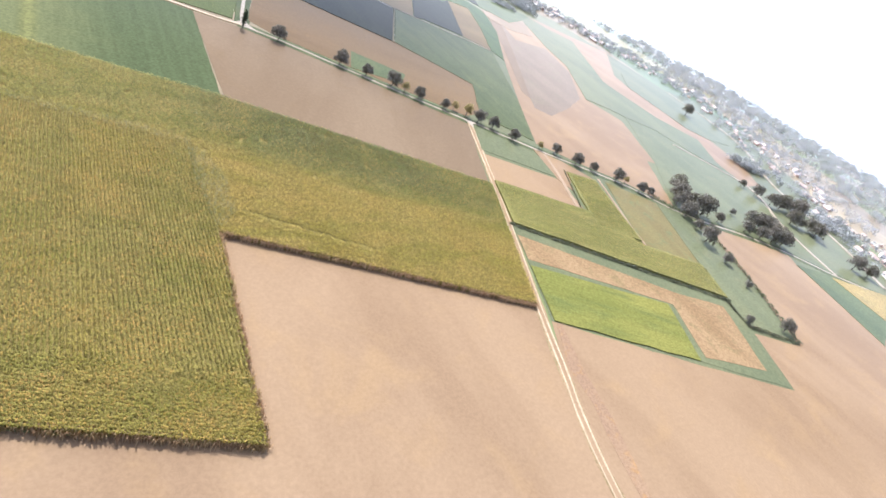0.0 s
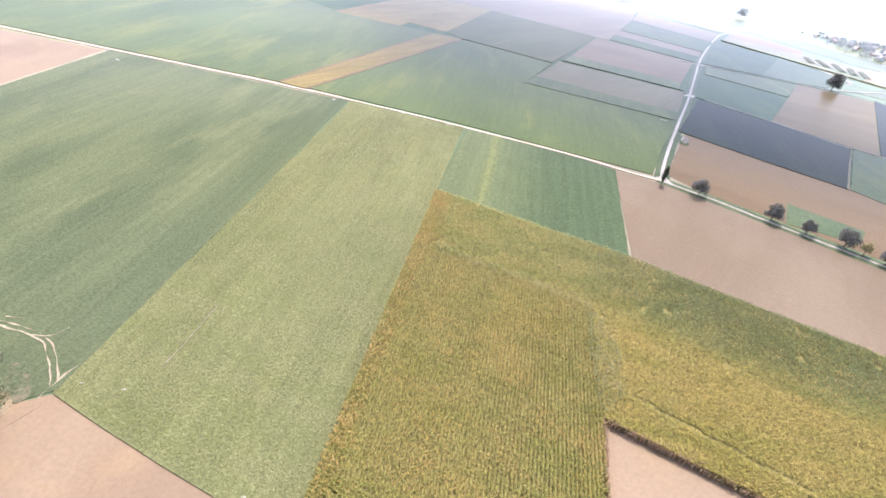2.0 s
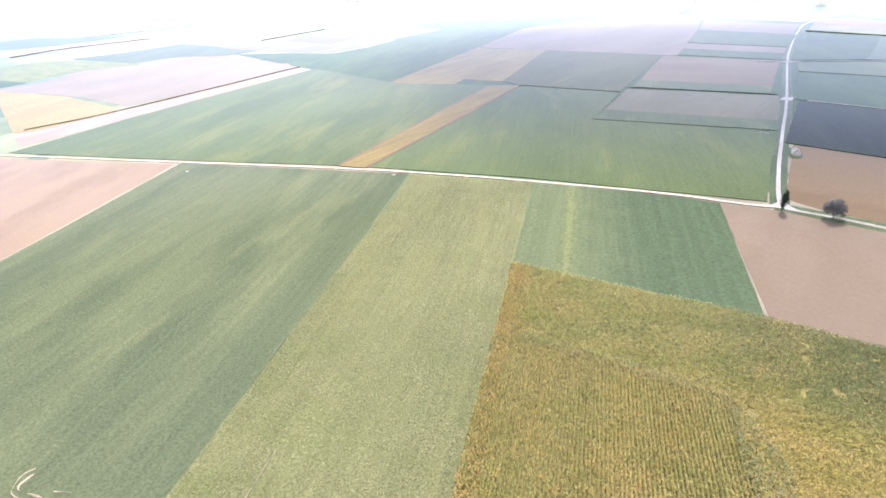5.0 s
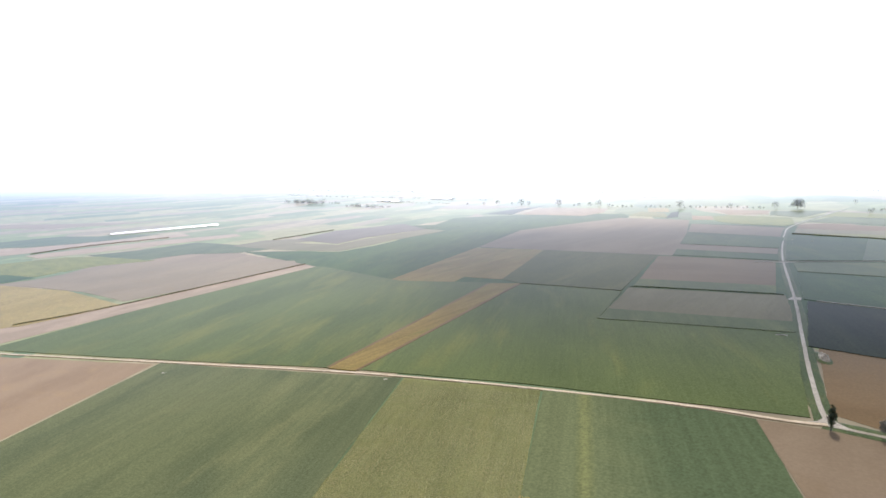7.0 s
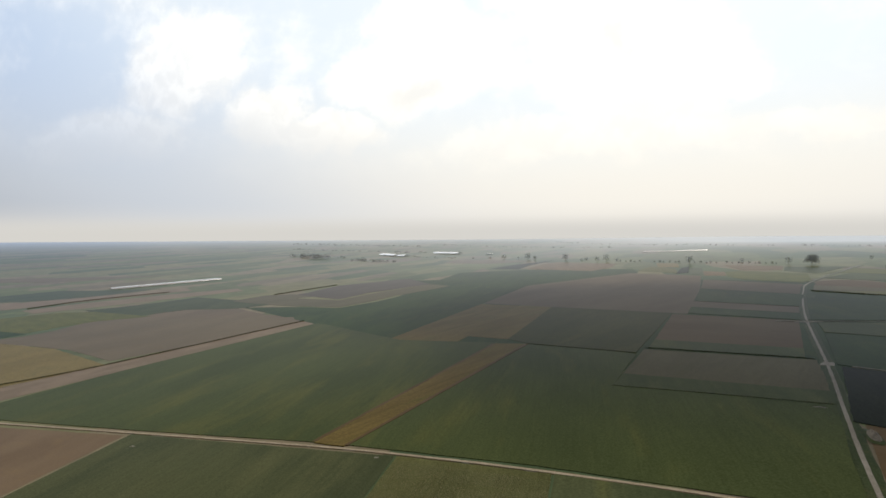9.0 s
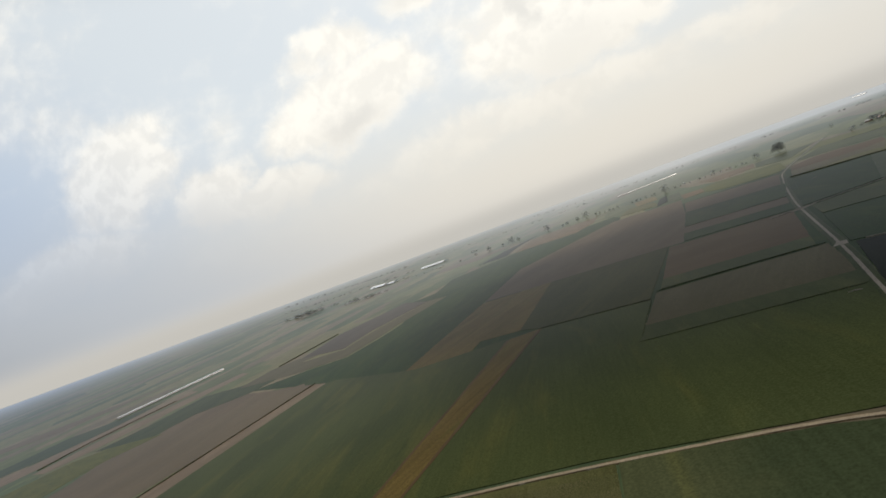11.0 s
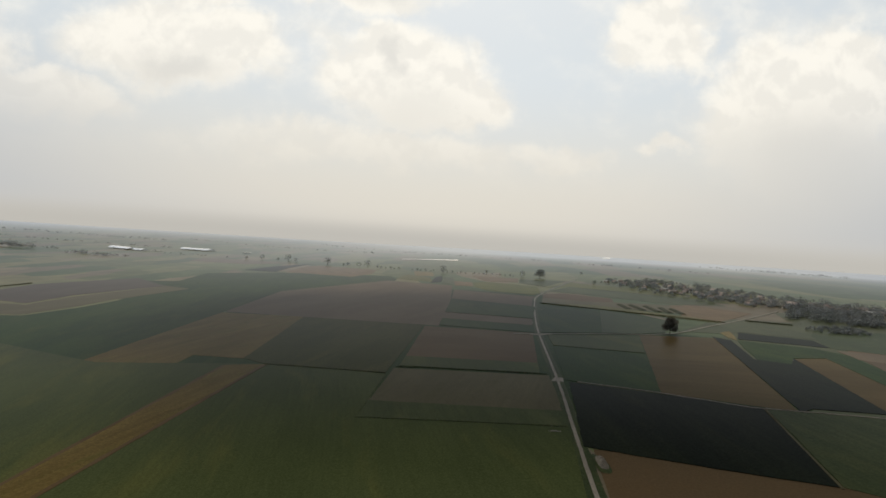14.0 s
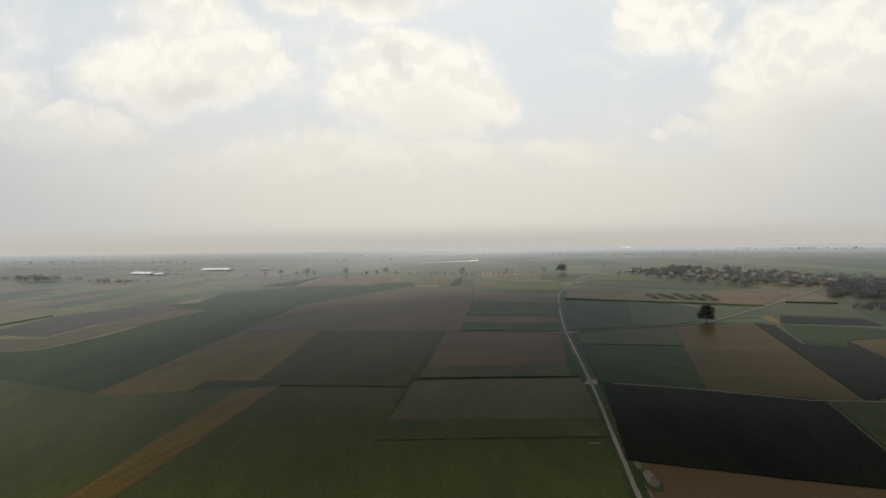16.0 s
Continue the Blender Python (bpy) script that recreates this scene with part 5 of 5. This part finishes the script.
for k, (line, half) in enumerate((([(-99.7, -67.1), (-100.5, -69.1), (-99.4, -72.0), (-96.4, -72.8), (-90.9, -72.3), (-85.0, -72.3), (-80.4, -72.7), (-76.7, -74.8), (-73.2, -77.5), (-70.0, -80.7)], 0.22), ([(-98.6, -68.2), (-99.0, -70.7), (-97.1, -71.6), (-91.8, -71.3), (-86.1, -71.1), (-81.1, -71.5), (-77.3, -73.0), (-73.6, -75.7), (-69.8, -79.3)], 0.20), ([(-69.5, -83.7), (-69.5, -80.5), (-69.7, -78.2), (-69.4, -75.5)], 0.22), ([(-82.8, -72.2), (-80.0, -71.5), (-79.0, -70.0), (-78.5, -68.0)], 0.14), ([(-91.3, -69.7), (-87.6, -69.4)], 0.16))):
    part("wheel_rut", ribbon(smooth_line(line, 0.5), -0.75 * half, 0.75 * half, 0.17 + 0.004 * k, 0.26, 3.0 + k), RUT_DULL, ruts, "ragged bleached wheel rut")
tram = mesh_object("tramline", ribbon(smooth_line([(-56.1, -70.3), (-56.2, -64.1), (-56.9, -57.3), (-57.4, -51.1)], 1.2), -0.04, 0.04, 0.42, 0.07, 2.0), RUT_DULL)
tagged(tram, "thin pale tramline in leafy crop", "road", kind="structure")
road("track_7", [(-124, -71), (-121.6, -69.3), (-120.3, -66.9), (-117, -64)], 0.95, RUT_DULL, "faint bleached wheel ruts in green crop", 0.18, 0.0, ruts="grass", rut=0.10, step=0.9)
field("soil_patch", DRY_VERGE, 0.153, [(-73.7, -89.9), (-75.8, -86.5), (-76.2, -84.6), (-74.6, -84.2), (-72.3, -85.6), (-71.2, -87.0), (-71.0, -89.1)], "pale trodden soil along a grove's edge", 0.6)
field("soil_patch", PATCHY, 0.15, [(-79.9, -78.7), (-77.5, -78.5), (-73.5, -80.8), (-70.8, -83.9), (-71.4, -85.8), (-74.6, -85.3), (-77.7, -82.3)], "patchy trodden bare soil beside a grove", 0.5)
field("soil_patch", SOIL, 0.125, [(-77.9, -88.2), (-75.6, -85.5), (-72.9, -86.5), (-70.0, -85.3), (-67.6, -82.5), (-67.8, -85.2), (-69.4, -91.7), (-76.4, -93.7)], "bare soil tongue between grove and crop", 0.5)


def earth_heap(x, y, long, wide, turn, label):
    """A low rounded heap of pale earth inside a rank grassy rim."""
    base = tagged(new("earth_heap"), label, "heap")
    for what, grow, lift, high, material, tone in (("rim", 1.1, 0.0, 0.4, VERGE, "rank grass rim"), ("earth", 0.72, 0.15, 1.6, GRAVEL_TAN, "pale crusted earth")):
        bm = bmesh.new()
        bmesh.ops.create_circle(bm, cap_ends=False, segments=28, radius=1.0)
        outer = bm.verts[:]
        rings = [outer] + [[bm.verts.new(v.co * f) for v in outer] for f in (0.86, 0.68, 0.45, 0.2)]
        for a, b in zip(rings, rings[1:]):
            for i in range(28):
                bm.faces.new((a[i], a[(i + 1) % 28], b[(i + 1) % 28], b[i]))
        bm.faces.new(rings[-1])
        for v in bm.verts:
            d = v.co.length
            square = 1 / max(0.75, (abs(v.co.x) ** 4 + abs(v.co.y) ** 4) ** 0.25 / max(d, 0.01)) if d else 1
            edge = 1 + 0.10 * noise.noise((v.co.x * 2.5, v.co.y * 2.5, x))
            h = high * (1 - d ** 2.5) * (0.8 + 0.6 * noise.noise((v.co.x * 3, v.co.y * 3, x)))
            v.co = Vector((v.co.x * long * 0.5 * grow * edge * square, v.co.y * wide * 0.5 * grow * edge * square, h + lift))
        bmesh.ops.recalc_face_normals(bm, faces=bm.faces[:])
        part(what, bm, material, base, tone)
    base.matrix_basis = pose(x, y, ground_at(x, y) + 0.05, 0, 0, turn)


earth_heap(64.6, 145.2, 14.0, 4.8, 82, "pale earth heap at a brown field's edge")


def mound(line, half, high, material, label, seed):
    """A ridged row of plants or spoil, rounded across."""
    way = smooth_line(line, 2.5)
    bm, rows = bmesh.new(), []
    for k, p in enumerate(way):
        side = (way[min(k + 1, len(way) - 1)] - way[max(k - 1, 0)]).normalized()
        side = Vector((-side.y, side.x, 0))
        end = 0.25 if k in (0, len(way) - 1) else 1.0
        row = []
        for f, h in ((-1, -0.05), (-0.7, 0.65), (0, 1.0), (0.7, 0.65), (1, -0.05)):
            q = p + side * half * f * (1 + 0.35 * noise.noise((p.x * 0.2, p.y * 0.2, seed + f)))
            row.append(bm.verts.new((q.x, q.y, ground_at(q.x, q.y) + 0.1 + high * h * end * (1 + 0.4 * noise.noise((p.x * 0.3, p.y * 0.3, seed))))))
        rows.append(row)
    for a, b in zip(rows, rows[1:]):
        for i in range(4):
            bm.faces.new((a[i], a[i + 1], b[i + 1], b[i]))
    bmesh.ops.recalc_face_normals(bm, faces=bm.faces[:])
    return tagged(mesh_object("row_mound", bm, material), label, "mound", "mounded rows")


for k, line in enumerate((((240.9, 551), (234.8, 510)), ((251, 545), (247, 502)), ((264, 536), (256.7, 489)), ((273.7, 521), (264, 481)), ((281.5, 512.7), (273, 472)))):
    mound(line, 3.2, 1.2, FOLIAGE, "short dark plant row in an olive field", 5.0 + k)
for k, line in enumerate((((54.5, 175.4), (59.6, 174.2)), ((142, 513), (146, 511)), ((152, 498), (156, 495)), ((-55.4, 209.2), (-54.2, 209)), ((-42.6, 211), (-41.4, 210.8)), ((-29.4, 206.3), (-28.2, 206.3)), ((-84, 184.5), (-82.5, 189)), ((155, 197), (159, 195.8)), ((-204, 85), (-202, 85)), ((-98.6, 95.4), (-97, 95.6)), ((-34.6, 90.6), (-33.2, 90.8)), ((-63.4, 105), (-62.2, 105)), ((-97.6, 125), (-96.4, 125)), ((-66, -78.6), (-65.3, -78.3)), ((-58.6, -77.3), (-58, -77)), ((-28.5, -87.9), (-27.7, -87.9)), ((-26.2, -88), (-25.4, -87.8)), ((-24, -87.9), (-23.2, -88)))):
    mound(line, 0.45, 0.5, GRAVEL, "small pale spoil heap in a field", 30.0 + k)

fork([(76, 246), (80, 253), (84, 251), (82, 244)], "small pale gravel pad by the road")
fork([(96, 376), (104, 380), (114, 379.5), (114, 376), (103, 372)], "pale crossing of lane and road")

# ---- village and far country ----
WALLS = [plain("cream_plaster", (0.46, 0.42, 0.36), (0.53, 0.49, 0.42), haze_sheen=0.05), plain("white_plaster", (0.52, 0.51, 0.49), (0.60, 0.59, 0.57), haze_sheen=0.05), plain("bare_brick", (0.36, 0.24, 0.18), (0.43, 0.29, 0.22), haze_sheen=0.05)]
ROOFS = [plain("red_roof_tile", (0.33, 0.235, 0.20), (0.41, 0.30, 0.26), haze_sheen=0.08), plain("brown_roof_tile", (0.29, 0.22, 0.19), (0.35, 0.28, 0.24), haze_sheen=0.08), plain("grey_sheet_roof", (0.36, 0.37, 0.38), (0.44, 0.44, 0.44), haze_sheen=0.08)]
PLASTIC = plain("glossy_white_film", (0.93, 0.93, 0.93), (0.95, 0.95, 0.95), 0.05, 0.22, 0.85, 0.02)
GLASS = plain("dark_window_glass", (0.02, 0.025, 0.03), (0.03, 0.035, 0.04), 1.0, 0.15)


def box(bm, x0, y0, z0, x1, y1, z1):
    made = bmesh.ops.create_cube(bm, size=1.0)["verts"]
    for v in made:
        v.co = Vector((x0 + (v.co.x + 0.5) * (x1 - x0), y0 + (v.co.y + 0.5) * (y1 - y0), z0 + (v.co.z + 0.5) * (z1 - z0)))


def house(long, wide, eaves, ridge, wall, roof, label):
    base = tagged(new("house"), label, "house", "houses of the village")
    a, b = long / 2, wide / 2
    bm = bmesh.new()
    v = [bm.verts.new(p) for p in ((-a, -b, -1), (a, -b, -1), (a, b, -1), (-a, b, -1), (-a, -b, eaves), (a, -b, eaves), (a, b, eaves), (-a, b, eaves), (-a, 0, ridge - 0.1), (a, 0, ridge - 0.1))]
    for f in ((0, 1, 5, 4), (2, 3, 7, 6), (1, 2, 6, 9, 5), (3, 0, 4, 8, 7)):
        bm.faces.new([v[i] for i in f])
    walls = part("wall", bm, wall, base)
    for y in (-b - 0.02, b + 0.02):
        for x in (-0.28 * long, 0.02 * long, 0.3 * long):
            bm = bmesh.new()
            box(bm, x - 0.5, y - 0.03, 0.9, x + 0.5, y + 0.03, 2.2)
            part("window", bm, GLASS, walls, "dark window")
    bm = bmesh.new()
    o, t = 0.5, 0.18
    drop = (ridge - eaves) * o / b
    top = [(-a - o, -b - o, eaves - drop), (a + o, -b - o, eaves - drop), (a + o, 0, ridge), (-a - o, 0, ridge), (a + o, b + o, eaves - drop), (-a - o, b + o, eaves - drop)]
    up = [bm.verts.new((x, y, z + t)) for x, y, z in top]
    low = [bm.verts.new(p) for p in top]
    for s, flip in ((up, False), (low, True)):
        for f in ((0, 1, 2, 3), (3, 2, 4, 5)):
            bm.faces.new([s[i] for i in (reversed(f) if flip else f)])
    for i, j in ((0, 1), (1, 2), (2, 4), (4, 5), (5, 3), (3, 0)):
        bm.faces.new((low[i], low[j], up[j], up[i]))
    cover = part("roof", bm, roof, base, "pitched roof")
    bm = bmesh.new()
    box(bm, 0.2 * long, -0.3, ridge - 0.8, 0.2 * long + 0.7, 0.4, ridge + 0.9)
    part("chimney", bm, WALLS[2], cover, "brick chimney")
    return base


KINDS = [house(11, 8, 3.2, 6.0, WALLS[0], ROOFS[0], "cream village house with a red tile roof"), house(13, 8, 3.0, 5.6, WALLS[1], ROOFS[0], "white village house with a red tile roof"),
         house(10, 9, 5.6, 8.6, WALLS[1], ROOFS[1], "tall white village house with a brown roof"), house(16, 7, 2.8, 4.6, WALLS[2], ROOFS[2], "low brick barn with a grey sheet roof"), house(12, 8, 3.4, 6.2, WALLS[2], ROOFS[1], "brick village house with a brown roof")]
rng = random.Random(8)
street = smooth_line([(440, -60), (482, 24), (515, 67), (545, 117), (572, 168), (608, 244), (622, 300), (583, 335), (560, 385), (500, 470), (430, 540), (400, 640), (385, 760), (372, 850)], 13)
placed = 0
for p in street:
    for _ in range(3):
        x, y = p.x + rng.uniform(-38, 42), p.y + rng.uniform(-14, 14)
        m = pose(x, y, ground_at(x, y), 0, 0, rng.choice((20, 110, 65)) + rng.uniform(-12, 12)) @ Matrix.Scale(rng.uniform(0.55, 0.78) * (1.35 if y > 380 else 1.0), 4)
        kind = KINDS[placed % 5] if placed < 5 else KINDS[rng.choice((0, 0, 1, 1, 2, 3, 4))]
        if placed < 5:
            kind.matrix_basis = m
        else:
            copy_thing(kind, m)
        placed += 1


def woodland(spots, leaves, size, label, seed, foliage=None):
    """Trees too far and too many to count, crown to crown."""
    rng = random.Random(seed)
    blobs = []
    for x, y, s in spots:
        for k in range(4):
            q = (x + rng.uniform(-0.5, 0.5) * s, y + rng.uniform(-0.5, 0.5) * s)
            r = s * rng.uniform(0.3, 0.5)
            blobs.append((*q, ground_at(*q) + r * rng.uniform(0.35, 1.15), r))
    ob = quick_mesh("woodland", *leaf_crown(blobs, leaves * len(blobs), size, seed), foliage or FOLIAGE_HAZED)
    return tagged(ob, label, "woodland", kind="stuff")


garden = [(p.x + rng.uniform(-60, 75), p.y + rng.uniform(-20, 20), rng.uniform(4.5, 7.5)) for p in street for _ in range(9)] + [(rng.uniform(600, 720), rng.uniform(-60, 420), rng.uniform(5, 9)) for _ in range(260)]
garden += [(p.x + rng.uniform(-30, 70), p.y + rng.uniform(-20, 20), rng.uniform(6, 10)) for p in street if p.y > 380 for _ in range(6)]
woodland(garden, 24, 0.8, "garden trees between village houses", 1, FOLIAGE_HAZED_VILLAGE)
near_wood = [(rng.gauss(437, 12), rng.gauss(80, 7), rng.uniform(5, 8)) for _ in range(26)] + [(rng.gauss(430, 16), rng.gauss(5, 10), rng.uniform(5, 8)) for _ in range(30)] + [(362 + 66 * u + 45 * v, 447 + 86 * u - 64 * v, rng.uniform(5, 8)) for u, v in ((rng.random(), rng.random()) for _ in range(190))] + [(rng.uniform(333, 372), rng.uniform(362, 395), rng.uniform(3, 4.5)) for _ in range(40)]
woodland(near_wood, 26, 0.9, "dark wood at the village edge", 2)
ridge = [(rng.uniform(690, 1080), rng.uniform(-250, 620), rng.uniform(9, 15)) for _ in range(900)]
woodland(ridge, 10, 2.2, "wooded hillside behind the village", 3, FOLIAGE_HAZED_VILLAGE)
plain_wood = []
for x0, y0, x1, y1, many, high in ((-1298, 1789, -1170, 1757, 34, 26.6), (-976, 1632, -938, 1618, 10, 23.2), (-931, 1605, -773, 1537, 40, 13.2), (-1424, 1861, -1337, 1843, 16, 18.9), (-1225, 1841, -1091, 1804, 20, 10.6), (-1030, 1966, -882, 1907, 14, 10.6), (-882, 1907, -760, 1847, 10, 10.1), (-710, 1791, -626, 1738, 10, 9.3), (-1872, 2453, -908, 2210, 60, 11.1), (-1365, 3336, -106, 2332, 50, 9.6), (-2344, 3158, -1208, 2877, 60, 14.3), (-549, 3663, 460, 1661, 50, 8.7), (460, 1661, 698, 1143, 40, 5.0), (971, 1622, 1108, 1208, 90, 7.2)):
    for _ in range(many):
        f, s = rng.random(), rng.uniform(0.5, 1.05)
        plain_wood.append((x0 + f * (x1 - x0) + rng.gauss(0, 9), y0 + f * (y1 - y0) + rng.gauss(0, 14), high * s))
woodland(plain_wood, 8, 2.0, "scattered woods and tree lines across the hazy plain", 4, FOLIAGE_HAZED_FAR)


def tunnel(x0, y0, x1, y1, wide, high, label):
    """A long plastic greenhouse: arched cover, ribs and end walls."""
    a, b = Vector((x0, y0, 0)), Vector((x1, y1, 0))
    base = tagged(new("greenhouse"), label, "greenhouse", "greenhouses on the plain")
    turn, long = math.degrees(math.atan2(b.y - a.y, b.x - a.x)), (b - a).length
    bm, rows, arc = bmesh.new(), [], 9
    for i in range(9):
        x = long * (i / 8 - 0.5)
        rows.append([bm.verts.new((x, -0.5 * wide * math.cos(math.pi * j / arc), high * (0.35 + 0.65 * math.sin(math.pi * j / arc) ** 2))) for j in range(arc + 1)])
    for r, s in zip(rows, rows[1:]):
        for j in range(arc):
            bm.faces.new((r[j], s[j], s[j + 1], r[j + 1]))
    part("cover", bm, PLASTIC, base, "arched white film cover")
    for k in (0, -1):
        bm = bmesh.new()
        x = long * (0.5 if k else -0.5)
        bm.faces.new([bm.verts.new((x, -0.5 * wide * math.cos(math.pi * j / arc), high * (0.35 + 0.65 * math.sin(math.pi * j / arc) ** 2))) for j in range(arc + 1)])
        part("end_wall", bm, PLASTIC, base)
    mid = (a + b) / 2
    tilt = math.degrees(math.atan2(ground_at(x1, y1) - ground_at(x0, y0), long))
    base.matrix_basis = pose(mid.x, mid.y, ground_at(mid.x, mid.y) - 0.2, 0, -tilt, turn)


tunnel(4, 1696, 177, 1620, 12, 3.4, "very long white plastic greenhouse on the plain")
tunnel(-990, 687, -926, 912, 16, 4.5, "long low white plastic tunnel between fields")
tunnel(-1065, 2036, -960, 1962, 44, 9, "white plastic greenhouse beside trees")
tunnel(-945, 1945, -900, 1917, 30, 8, "short white plastic greenhouse")
tunnel(-860, 2158, -730, 2092, 44, 9, "wide white greenhouse on the plain")
for k in range(3):
    tunnel(-594 + 13 * k, 2040 - 9 * k, -588 + 13 * k, 2015 - 9 * k, 9, 5, "small white greenhouse in a row")
tunnel(1305, 3389, 1350, 3317, 12, 5, "white greenhouse far across the plain")
